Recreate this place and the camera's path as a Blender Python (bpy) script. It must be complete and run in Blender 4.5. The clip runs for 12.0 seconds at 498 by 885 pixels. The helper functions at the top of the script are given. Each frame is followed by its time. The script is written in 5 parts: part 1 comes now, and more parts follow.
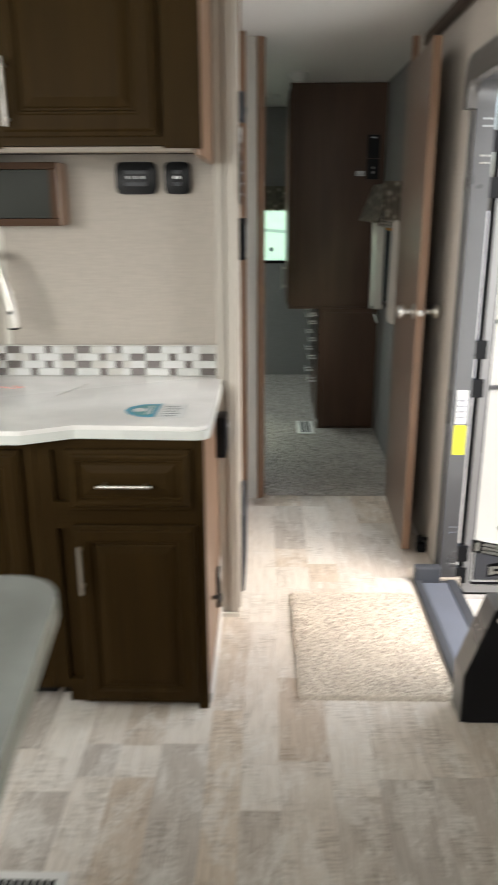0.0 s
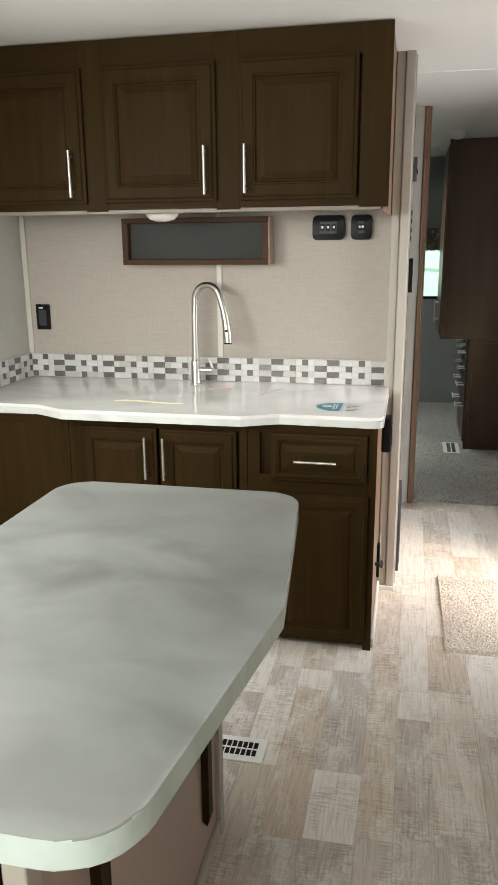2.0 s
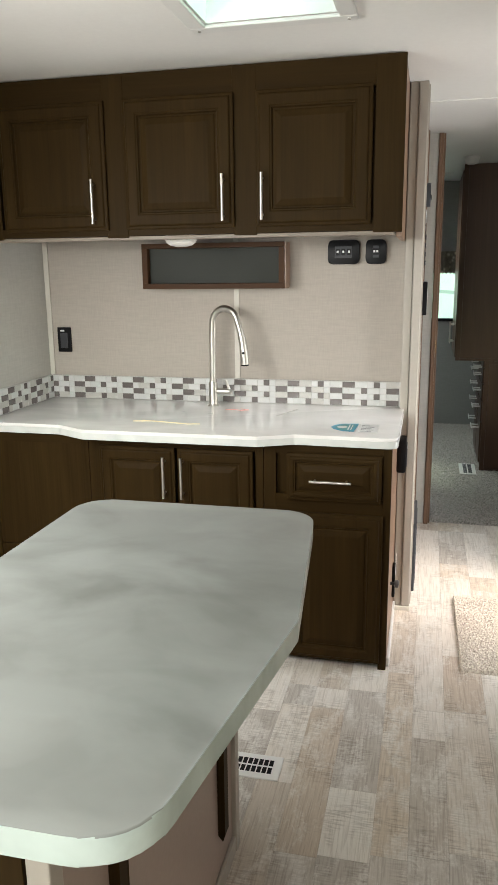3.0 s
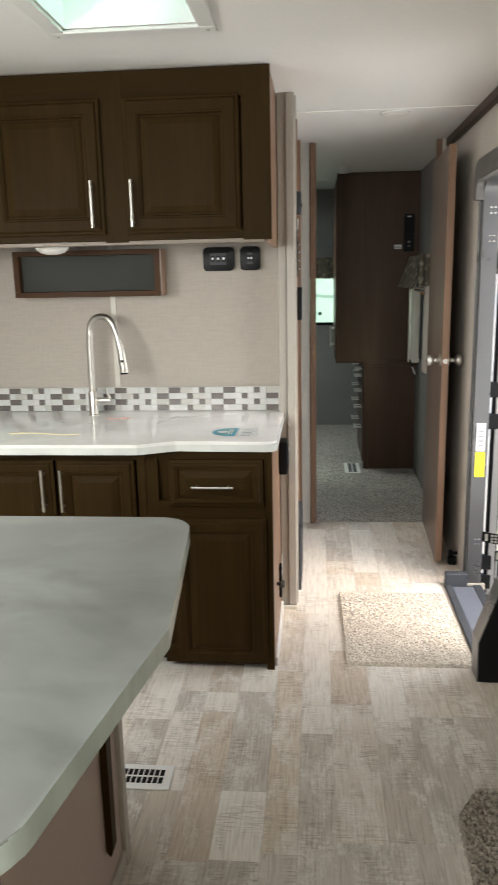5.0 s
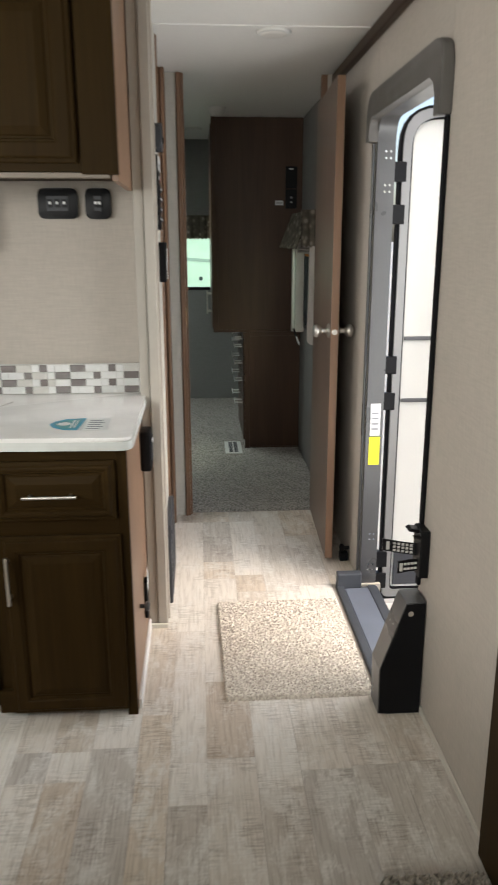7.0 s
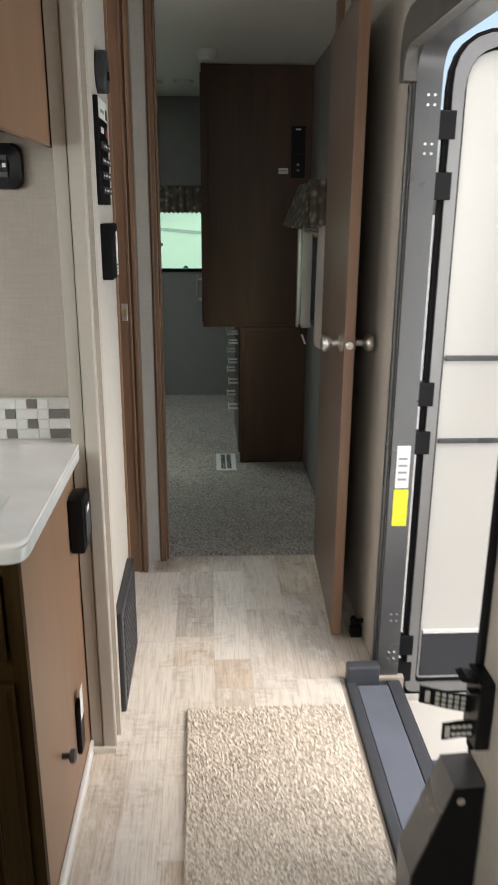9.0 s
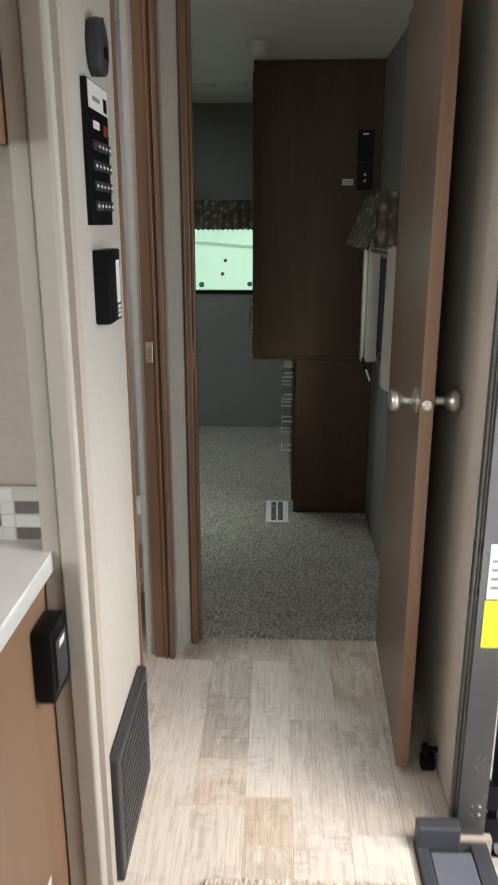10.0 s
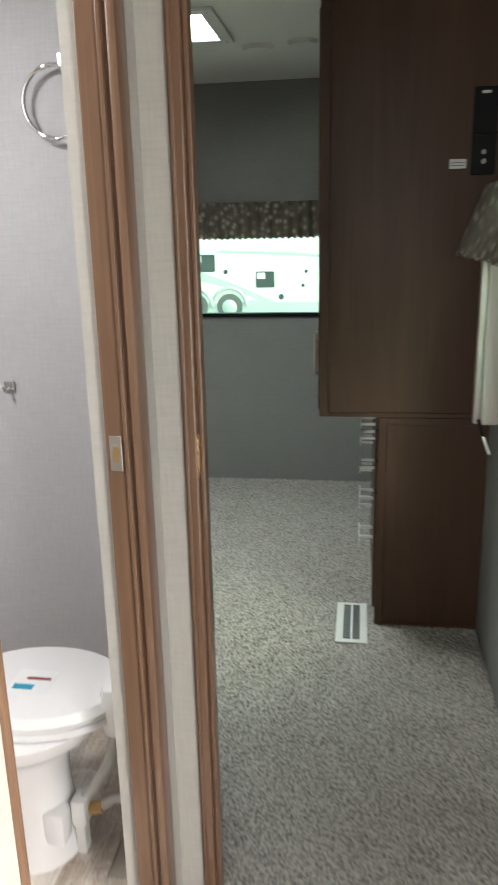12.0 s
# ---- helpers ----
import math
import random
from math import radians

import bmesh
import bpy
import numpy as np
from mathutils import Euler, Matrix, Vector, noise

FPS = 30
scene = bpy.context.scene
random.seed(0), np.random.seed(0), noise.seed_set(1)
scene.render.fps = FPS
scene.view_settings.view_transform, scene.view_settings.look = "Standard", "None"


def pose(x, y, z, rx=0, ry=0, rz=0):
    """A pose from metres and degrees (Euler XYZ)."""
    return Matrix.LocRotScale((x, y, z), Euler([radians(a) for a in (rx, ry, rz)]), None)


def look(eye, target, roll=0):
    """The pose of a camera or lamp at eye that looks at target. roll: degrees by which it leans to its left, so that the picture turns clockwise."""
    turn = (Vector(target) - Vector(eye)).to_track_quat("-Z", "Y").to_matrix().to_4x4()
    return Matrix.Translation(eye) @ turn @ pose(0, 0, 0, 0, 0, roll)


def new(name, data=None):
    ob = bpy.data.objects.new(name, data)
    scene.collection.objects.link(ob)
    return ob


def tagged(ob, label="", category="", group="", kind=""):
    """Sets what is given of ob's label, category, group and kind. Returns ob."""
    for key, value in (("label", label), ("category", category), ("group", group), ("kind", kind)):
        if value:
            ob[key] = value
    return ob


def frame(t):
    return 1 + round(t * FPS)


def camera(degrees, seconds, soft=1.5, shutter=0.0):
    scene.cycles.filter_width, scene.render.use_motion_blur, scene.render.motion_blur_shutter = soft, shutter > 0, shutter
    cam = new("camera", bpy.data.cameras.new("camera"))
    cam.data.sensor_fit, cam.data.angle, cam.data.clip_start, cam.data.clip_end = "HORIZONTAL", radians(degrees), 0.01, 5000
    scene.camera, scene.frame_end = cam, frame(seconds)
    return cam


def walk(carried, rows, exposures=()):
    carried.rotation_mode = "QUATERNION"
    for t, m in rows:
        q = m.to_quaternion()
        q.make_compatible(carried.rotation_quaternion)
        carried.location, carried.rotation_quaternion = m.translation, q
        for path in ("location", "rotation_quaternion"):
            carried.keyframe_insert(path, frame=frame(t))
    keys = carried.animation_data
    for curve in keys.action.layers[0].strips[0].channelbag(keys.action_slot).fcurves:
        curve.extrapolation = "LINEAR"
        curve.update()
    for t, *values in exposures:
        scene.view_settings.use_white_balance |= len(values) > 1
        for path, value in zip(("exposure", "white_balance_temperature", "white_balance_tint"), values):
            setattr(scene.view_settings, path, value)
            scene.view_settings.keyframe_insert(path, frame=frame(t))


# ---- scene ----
cam = camera(36.9, 12.0, shutter=0.5)
PATH = [
    (0, (-0.004, 0.15, 1.47), (-0.052, 2.057, 0.868), -0.2),
    (0.5, (-0.159, -0.082, 1.464), (-0.418, 1.813, 0.877), 0.0),
    (1, (-0.16, -0.231, 1.486), (-0.506, 1.65, 0.903), -0.3),
    (1.5, (-0.082, -0.4, 1.481), (-0.45, 1.491, 0.942), 0.1),
    (2, (-0.087, -0.486, 1.486), (-0.493, 1.405, 0.979), -0.5),
    (2.5, (-0.092, -0.52, 1.496), (-0.524, 1.376, 1.027), -0.5),
    (2.7, (-0.085, -0.525, 1.493), (-0.538, 1.369, 1.037), -0.7),
    (4.3, (-0.052, -0.542, 1.492), (-0.455, 1.367, 1.05), -1.5),
    (4.5, (-0.037, -0.535, 1.49), (-0.383, 1.384, 1.048), -1.6),
    (5, (-0.019, -0.53, 1.493), (-0.198, 1.413, 1.054), -1.2),
    (5.5, (-0.007, -0.492, 1.488), (-0.087, 1.453, 1.03), -0.9),
    (6, (0.0, -0.312, 1.466), (-0.032, 1.632, 0.997), -0.3),
    (6.5, (-0.017, -0.132, 1.476), (0.03, 1.809, 0.996), 0.3),
    (7, (0.038, 0.028, 1.448), (0.164, 1.952, 0.919), -0.1),
    (7.2, (0.085, 0.125, 1.445), (0.225, 2.046, 0.907), -0.2),
    (8.8, (0.162, 0.766, 1.461), (0.29, 2.675, 0.875), 0.7),
    (9, (0.171, 0.856, 1.47), (0.272, 2.763, 0.873), 0.4),
    (9.5, (0.235, 1.137, 1.486), (0.226, 3.05, 0.901), -0.7),
    (10, (0.245, 1.413, 1.481), (0.175, 3.331, 0.918), -0.0),
    (10.5, (0.222, 1.701, 1.508), (0.168, 3.621, 0.953), 0.2),
    (11, (0.278, 1.934, 1.486), (0.205, 3.847, 0.907), -0.8),
    (11.5, (0.329, 2.211, 1.487), (0.157, 4.121, 0.92), -0.8),
    (12, (0.275, 2.503, 1.464), (-0.017, 4.407, 0.927), -1.3),
]
EXPOSURES = [(0.0, 1.6), (0.6, 1.7), (2.5, 1.75), (4.5, 1.7), (5.5, 1.55), (6.5, 1.45), (7.2, 1.35), (9.0, 1.12), (10.0, 1.22), (11.0, 1.62), (12.0, 2.3)]
walk(cam, [(t, look(eye, target, roll)) for t, eye, target, roll in PATH], EXPOSURES)

# ---- world and light ----
world = bpy.data.worlds.new("sky")
scene.world = world
world.use_nodes = True
wn = world.node_tree.nodes
sky = wn.new("ShaderNodeTexSky")
sky.sky_type = "NISHITA"
sky.sun_disc = False
sky.sun_elevation = radians(48)
sky.sun_rotation = radians(114)
sky.dust_density = 4.0
world.node_tree.links.new(sky.outputs["Color"], wn["Background"].inputs["Color"])
wn["Background"].inputs["Strength"].default_value = 0.14

sun = new("sun", bpy.data.lights.new("sun", "SUN"))
sun.data.energy = 0.4
sun.data.angle = radians(40)
sun.data.color = (1.0, 0.98, 0.94)
sun.matrix_world = look((18, -6, 22), (0, 2, 0))


def area_light(name, eye, target, w, h, power, tint, spread=180):
    ob = new(name, bpy.data.lights.new(name, "AREA"))
    ob.data.shape = "RECTANGLE"
    ob.data.size, ob.data.size_y = w, h
    ob.data.energy, ob.data.color = power, tint
    ob.data.spread = radians(spread)
    ob.matrix_world = look(eye, target)
    return ob


area_light("daylight_entry", (1.04, 2.2, 0.98), (0.05, 2.2, 1.18), 0.7, 1.6, 6.0, (0.98, 1.0, 0.98), 165)
# added fill lamp inside the closed left wall, brightens floor and counter
area_light("daylight_slide", (-1.66, 0.4, 1.6), (0.0, 0.7, 0.7), 1.5, 0.5, 14, (1.0, 0.985, 0.94))
# lamp in front of the solid rear wall, for assumed windows out of view
area_light("daylight_rear", (-1.15, -2.38, 1.62), (-0.5, 0.4, 0.6), 1.2, 0.6, 18, (0.98, 1.0, 0.95))
area_light("daylight_bedroom_roof", (-0.45, 5.43, 2.31), (-0.45, 5.43, 0.0), 0.3, 0.3, 7.5, (0.92, 1.0, 0.95))
# added fill lamp under the closed bathroom ceiling, no source there
area_light("daylight_bath", (-0.9, 3.5, 2.17), (-0.7, 3.6, 0.0), 0.3, 0.3, 3.7, (1.0, 0.98, 0.96))

# ---- materials ----


def base_mat(name, rough=0.5, metal=0.0):
    m = bpy.data.materials.new(name)
    m.use_nodes = True
    b = m.node_tree.nodes["Principled BSDF"]
    b.inputs["Roughness"].default_value = rough
    b.inputs["Metallic"].default_value = metal
    return m, m.node_tree.nodes, m.node_tree.links, b


def mapped(nodes, links, scale):
    tc = nodes.new("ShaderNodeTexCoord")
    mp = nodes.new("ShaderNodeMapping")
    mp.inputs["Scale"].default_value = scale
    links.new(tc.outputs["Object"], mp.inputs["Vector"])
    return mp.outputs["Vector"]


def noise_tex(nodes, links, vec, scale, detail=4, distortion=0.0):
    n = nodes.new("ShaderNodeTexNoise")
    n.inputs["Scale"].default_value = scale
    n.inputs["Detail"].default_value = detail
    n.inputs["Distortion"].default_value = distortion
    links.new(vec, n.inputs["Vector"])
    return n.outputs["Fac"]


def ramp(nodes, links, fac, stops):
    r = nodes.new("ShaderNodeValToRGB")
    el = r.color_ramp.elements
    while len(el) < len(stops):
        el.new(0.5)
    for e, (p, c) in zip(el, stops):
        e.position, e.color = p, (*c, 1)
    links.new(fac, r.inputs["Fac"])
    return r.outputs["Color"]


def mix(nodes, links, a, b, fac, mode="MIX"):
    n = nodes.new("ShaderNodeMix")
    n.data_type, n.blend_type = "RGBA", mode
    for socket, v in ((n.inputs[6], a), (n.inputs[7], b), (n.inputs[0], fac)):
        if isinstance(v, (int, float)):
            socket.default_value = v
        elif isinstance(v, tuple):
            socket.default_value = (*v, 1)
        else:
            links.new(v, socket)
    return n.outputs[2]


def bump(nodes, links, b, height, strength, distance=0.002):
    n = nodes.new("ShaderNodeBump")
    n.inputs["Strength"].default_value = strength
    n.inputs["Distance"].default_value = distance
    links.new(height, n.inputs["Height"])
    links.new(n.outputs["Normal"], b.inputs["Normal"])


def shade(c, k):
    return tuple(min(1.0, v * k) for v in c)


def plain(name, c, rough=0.5, metal=0.0, vary=0.1, big=3.0, fine=90.0, relief=0.08, gloss=0.5):
    """Colour with slow and fine variation and a little relief."""
    m, n, l, b = base_mat(name, rough, metal)
    b.inputs["Specular IOR Level"].default_value = gloss
    vec = mapped(n, l, (1, 1, 1))
    slow = noise_tex(n, l, vec, big, 3)
    quick = noise_tex(n, l, vec, fine, 3)
    col = ramp(n, l, slow, [(0.3, shade(c, 1 - vary)), (0.7, shade(c, 1 + vary))])
    col2 = ramp(n, l, quick, [(0.3, shade(c, 1 - vary)), (0.7, shade(c, 1 + vary))])
    l.new(mix(n, l, col, col2, 0.4), b.inputs["Base Color"])
    rr = ramp(n, l, slow, [(0.3, (max(rough - 0.07, 0.02),) * 3), (0.7, (min(rough + 0.07, 1),) * 3)])
    l.new(rr, b.inputs["Roughness"])
    if relief:
        bump(n, l, b, quick, relief)
    return m


def wood(name, c, along="z", rough=0.42, contrast=0.35, relief=0.12, gloss=0.14, broad_vary=0.4):
    m, n, l, b = base_mat(name, rough)
    b.inputs["Specular IOR Level"].default_value = gloss
    fine = {"x": (1.3, 60, 60), "y": (60, 1.3, 60), "z": (60, 60, 1.3)}[along]
    wide = {"x": (0.8, 9, 9), "y": (9, 0.8, 9), "z": (9, 9, 0.8)}[along]
    grain = noise_tex(n, l, mapped(n, l, fine), 2.2, 6, 0.6)
    broad = noise_tex(n, l, mapped(n, l, wide), 1.2, 4, 1.2)
    col = ramp(n, l, grain, [(0.25, shade(c, 1 - contrast)), (0.55, c), (0.8, shade(c, 1 + contrast))])
    col2 = ramp(n, l, broad, [(0.3, shade(c, 1 - broad_vary)), (0.7, shade(c, 1 + broad_vary))])
    l.new(mix(n, l, col, col2, 0.5), b.inputs["Base Color"])
    bump(n, l, b, grain, relief, 0.001)
    return m


def wallpaper(name, c, rough=0.75):
    """Textile-look vinyl wallboard: fine crossed threads and faint clouds."""
    m, n, l, b = base_mat(name, rough)
    up = noise_tex(n, l, mapped(n, l, (160, 160, 18)), 1.0, 3)
    across = noise_tex(n, l, mapped(n, l, (18, 18, 160)), 1.0, 3)
    cloud = noise_tex(n, l, mapped(n, l, (1, 1, 1)), 2.5, 4)
    weave = mix(n, l, up, across, 0.5)
    col = ramp(n, l, weave, [(0.35, shade(c, 0.86)), (0.65, shade(c, 1.1))])
    col2 = ramp(n, l, cloud, [(0.3, shade(c, 0.93)), (0.7, shade(c, 1.06))])
    l.new(mix(n, l, col, col2, 0.5), b.inputs["Base Color"])
    bump(n, l, b, weave, 0.12, 0.001)
    return m


def marble(name, c, dark, rough, scale=2.0):
    m, n, l, b = base_mat(name, rough)
    vec = mapped(n, l, (1, 1.6, 1))
    vein = noise_tex(n, l, vec, scale, 7, 1.2)
    cloud = noise_tex(n, l, vec, scale * 2.6, 6, 0.6)
    col = ramp(n, l, vein, [(0.36, dark), (0.5, c), (0.66, shade(c, 1.12))])
    col2 = ramp(n, l, cloud, [(0.38, dark), (0.62, shade(c, 1.06))])
    l.new(mix(n, l, col, col2, 0.42), b.inputs["Base Color"])
    return m


def plank_mat():
    """Weathered vinyl plank: whitewashed grain, cross-hatch saw marks, one tone a plank."""
    m, n, l, b = base_mat("plank_vinyl", 0.42)
    info = n.new("ShaderNodeObjectInfo")
    tc = n.new("ShaderNodeTexCoord")
    add = n.new("ShaderNodeVectorMath")
    mul = n.new("ShaderNodeVectorMath")
    mul.operation = "SCALE"
    mul.inputs[0].default_value = (7.0, 13.0, 3.0)
    l.new(info.outputs["Random"], mul.inputs["Scale"])
    l.new(tc.outputs["Object"], add.inputs[0])
    l.new(mul.outputs[0], add.inputs[1])

    def at(scale):
        mp = n.new("ShaderNodeMapping")
        mp.inputs["Scale"].default_value = scale
        l.new(add.outputs[0], mp.inputs["Vector"])
        return mp.outputs["Vector"]

    grain = noise_tex(n, l, at((110, 5.0, 1)), 1.6, 8, 0.7)
    saw = noise_tex(n, l, at((12, 120, 1)), 1.6, 6, 0.4)
    where = noise_tex(n, l, at((8, 5, 1)), 1.2, 3, 0.5)
    patch = noise_tex(n, l, at((10, 4, 1)), 1.3, 6, 1.2)
    scuff = noise_tex(n, l, at((45, 26, 1)), 1.4, 6, 1.5)
    tint = n.new("ShaderNodeSeparateColor")
    l.new(info.outputs["Color"], tint.inputs[0])
    tone = ramp(n, l, tint.outputs[0], [(0.0, (0.53, 0.445, 0.365)), (0.2, (0.66, 0.57, 0.47)), (0.4, (0.52, 0.48, 0.435)), (0.6, (0.68, 0.62, 0.55)), (0.8, (0.76, 0.71, 0.645)), (1.0, (0.81, 0.77, 0.71))])
    streak = ramp(n, l, grain, [(0.36, (0.66, 0.63, 0.60)), (0.5, (0.92, 0.91, 0.90)), (0.64, (1, 1, 1))])
    hatch = ramp(n, l, saw, [(0.40, (0.58, 0.555, 0.53)), (0.56, (1, 1, 1))])
    hatched = ramp(n, l, where, [(0.48, (0, 0, 0)), (0.62, (0.7, 0.7, 0.7))])
    # whitewash lies in scuffed patches, broken up along the grain
    worn = mix(n, l, mix(n, l, patch, scuff, 0.38), grain, 0.12)
    white = ramp(n, l, worn, [(0.48, (0, 0, 0)), (0.61, (0.68, 0.68, 0.68))])
    col = mix(n, l, tone, streak, 0.65, "MULTIPLY")
    sep0 = n.new("ShaderNodeSeparateColor")
    l.new(hatched, sep0.inputs[0])
    col = mix(n, l, col, hatch, sep0.outputs[0], "MULTIPLY")
    sep = n.new("ShaderNodeSeparateColor")
    l.new(white, sep.inputs[0])
    pale = mix(n, l, (0.80, 0.775, 0.73), hatch, 0.4, "MULTIPLY")
    col = mix(n, l, col, pale, sep.outputs[0])
    l.new(col, b.inputs["Base Color"])
    bump(n, l, b, grain, 0.15, 0.001)
    return m


def pile_mat(name, c, dark, rough=0.95, fine=260):
    m, n, l, b = base_mat(name, rough)
    vec = mapped(n, l, (1, 1, 1))
    tuft = noise_tex(n, l, vec, fine, 2)
    blot = noise_tex(n, l, vec, 9, 3)
    col = ramp(n, l, tuft, [(0.34, dark), (0.6, c)])
    col2 = ramp(n, l, blot, [(0.3, shade(c, 0.75)), (0.7, shade(c, 1.1))])
    l.new(mix(n, l, col, col2, 0.3), b.inputs["Base Color"])
    bump(n, l, b, tuft, 0.4, 0.003)
    return m


def glass_mat(name, tint, rough=0.02):
    m, n, l, b = base_mat(name, rough)
    b.inputs["Base Color"].default_value = (*tint, 1)
    b.inputs["Transmission Weight"].default_value = 1.0
    b.inputs["IOR"].default_value = 1.05
    return m


def fabric_print(name, c, dark, light):
    m, n, l, b = base_mat(name, 0.9)
    vec = mapped(n, l, (1, 1, 1))
    v = n.new("ShaderNodeTexVoronoi")
    v.inputs["Scale"].default_value = 26
    l.new(vec, v.inputs["Vector"])
    motif = ramp(n, l, v.outputs["Distance"], [(0.2, light), (0.36, c), (0.6, dark)])
    w = noise_tex(n, l, vec, 14, 3, 1.0)
    l.new(mix(n, l, motif, c, w), b.inputs["Base Color"])
    return m


def glow(name, c, strength):
    m, n, l, b = base_mat(name, 0.5)
    b.inputs["Base Color"].default_value = (*c, 1)
    b.inputs["Emission Color"].default_value = (*c, 1)
    b.inputs["Emission Strength"].default_value = strength
    return m


WALL = wallpaper("wall_vinyl_greige", (0.45, 0.408, 0.36))
WALL_WHITE = wallpaper("wall_vinyl_cream", (0.485, 0.472, 0.435))
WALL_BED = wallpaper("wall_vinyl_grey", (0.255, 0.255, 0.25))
WALL_BATH = wallpaper("wall_vinyl_lilac_grey", (0.50, 0.50, 0.52))
CEIL = plain("ceiling_white", (0.80, 0.79, 0.77), 0.6, 0, 0.03, 1.5, 60, 0.05)
CAB = wood("cabinet_wood_dark", (0.030, 0.0178, 0.0062), "z", 0.42, 0.34, 0.05, 0.03, 0.3)
CAB_X = wood("cabinet_wood_dark_across", (0.030, 0.0178, 0.0062), "x", 0.42, 0.3, 0.05, 0.03, 0.3)
CAB_BED = wood("wardrobe_wood_dark", (0.080, 0.045, 0.029), "z", 0.34, 0.2, 0.04, 0.25, 0.22)
DOORWOOD = wood("door_wood_brown", (0.15, 0.104, 0.078), "z", 0.34, 0.2, 0.05, 0.5, 0.2)
TRIMWOOD = wood("trim_wood_brown", (0.20, 0.115, 0.07), "z", 0.3, 0.25, 0.05, 0.5, 0.25)
CROWN = wood("crown_wood_dark", (0.055, 0.034, 0.022), "y", 0.4, 0.25)
ENDPANEL = wood("end_panel_light_wood", (0.245, 0.15, 0.096), "z", 0.4, 0.14, 0.06, 0.4, 0.16)
SPICEWOOD = wood("shelf_wood_red_brown", (0.066, 0.031, 0.014), "x", 0.42, 0.2, 0.06, 0.08, 0.25)
GREIGE_TRIM = plain("trim_greige", (0.40, 0.37, 0.325), 0.5, 0, 0.06, 4, 60, 0.03)
STRIP = plain("strip_brown_grey", (0.20, 0.165, 0.13), 0.5, 0, 0.06, 4, 60, 0.03)
BATTEN = plain("batten_vinyl", (0.62, 0.59, 0.53), 0.45, 0, 0.04, 4, 60, 0.02)
COUNTER = marble("counter_white_marble", (0.85, 0.84, 0.83), (0.77, 0.765, 0.755), 0.14, 2.2)
COUNTER_EDGE = marble("counter_edge", (0.62, 0.64, 0.62), (0.54, 0.56, 0.55), 0.3, 5.0)
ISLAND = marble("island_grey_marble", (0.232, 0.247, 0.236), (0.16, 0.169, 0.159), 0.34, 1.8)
# same laminate, paler and mint: light on the edge put into the colour
ISLAND_EDGE_LIT = marble("island_edge_marble_lit", (0.50, 0.59, 0.56), (0.38, 0.46, 0.43), 0.3, 4.0)
ISLAND_SIDE = plain("island_panel_taupe", (0.36, 0.285, 0.245), 0.5, 0, 0.07, 4, 80, 0.05)
NICKEL = plain("brushed_nickel", (0.62, 0.60, 0.56), 0.36, 1.0, 0.05, 20, 300, 0.02)
SATIN = plain("satin_steel", (0.85, 0.85, 0.84), 0.5, 0.6, 0.03, 20, 300, 0.0)
CHROME = plain("chrome", (0.75, 0.75, 0.75), 0.12, 1.0, 0.03, 10, 100, 0.0)
BLACK = plain("black_plastic", (0.005, 0.005, 0.006), 0.42, 0, 0.2, 8, 120, 0.04, 0.18)
RUBBER = plain("black_rubber", (0.006, 0.006, 0.007), 0.7, 0, 0.2, 8, 120, 0.1, 0.12)
DARKGREY = plain("dark_grey_plastic", (0.042, 0.044, 0.05), 0.45, 0, 0.12, 6, 120, 0.05, 0.3)
ALU = plain("grey_painted_aluminium", (0.10, 0.10, 0.102), 0.32, 0.35, 0.08, 5, 150, 0.03)
LEAFGREY = plain("door_edge_light_grey", (0.24, 0.238, 0.235), 0.35, 0.3, 0.06, 5, 150, 0.03)
TREAD = plain("grey_step_tread", (0.12, 0.135, 0.17), 0.5, 0, 0.15, 12, 260, 0.2)
TREAD_DARK = plain("dark_step_plastic", (0.045, 0.05, 0.06), 0.5, 0, 0.12, 10, 200, 0.1)
TRIMGREY = plain("header_trim_grey", (0.10, 0.093, 0.086), 0.45, 0, 0.08, 5, 100, 0.03)
WHITEPL = plain("white_plastic", (0.75, 0.75, 0.73), 0.35, 0, 0.03, 6, 80, 0.02)
DOORSKIN = plain("door_skin_cream", (0.60, 0.595, 0.555), 0.55, 0, 0.03, 3, 120, 0.04)
YELLOW = plain("yellow_sticker", (0.80, 0.78, 0.03), 0.5, 0, 0.03, 6, 80, 0.0)
PAPER = plain("white_paper_label", (0.75, 0.76, 0.76), 0.6, 0, 0.04, 8, 120, 0.0)
INK = plain("ink_grey", (0.25, 0.26, 0.28), 0.6, 0, 0.05, 8, 120, 0.0)
BLUE = plain("sticker_blue", (0.02, 0.30, 0.46), 0.4, 0, 0.05, 8, 120, 0.0)
TEAL = plain("sticker_teal", (0.06, 0.30, 0.32), 0.4, 0, 0.2, 40, 120, 0.0)
RED = plain("red_mark", (0.22, 0.035, 0.025), 0.5, 0, 0.1, 8, 120, 0.0)
ORANGE = plain("orange_mark", (0.75, 0.30, 0.03), 0.5, 0, 0.1, 8, 120, 0.0)
PINKMARK = plain("pink_grease_pencil", (0.80, 0.42, 0.38), 0.6, 0, 0.1, 8, 120, 0.0)
YELLOWMARK = plain("yellow_grease_pencil", (0.76, 0.66, 0.42), 0.6, 0, 0.1, 8, 120, 0.0)
TILE_DARK = plain("tile_dark_brown_grey", (0.14, 0.123, 0.117), 0.22, 0, 0.12, 30, 200, 0.03)
TILE_WHITE = plain("tile_white_marble", (0.64, 0.645, 0.64), 0.2, 0, 0.06, 30, 200, 0.03)
TILE_GREY = plain("tile_light_grey", (0.52, 0.51, 0.485), 0.22, 0, 0.1, 30, 200, 0.03)
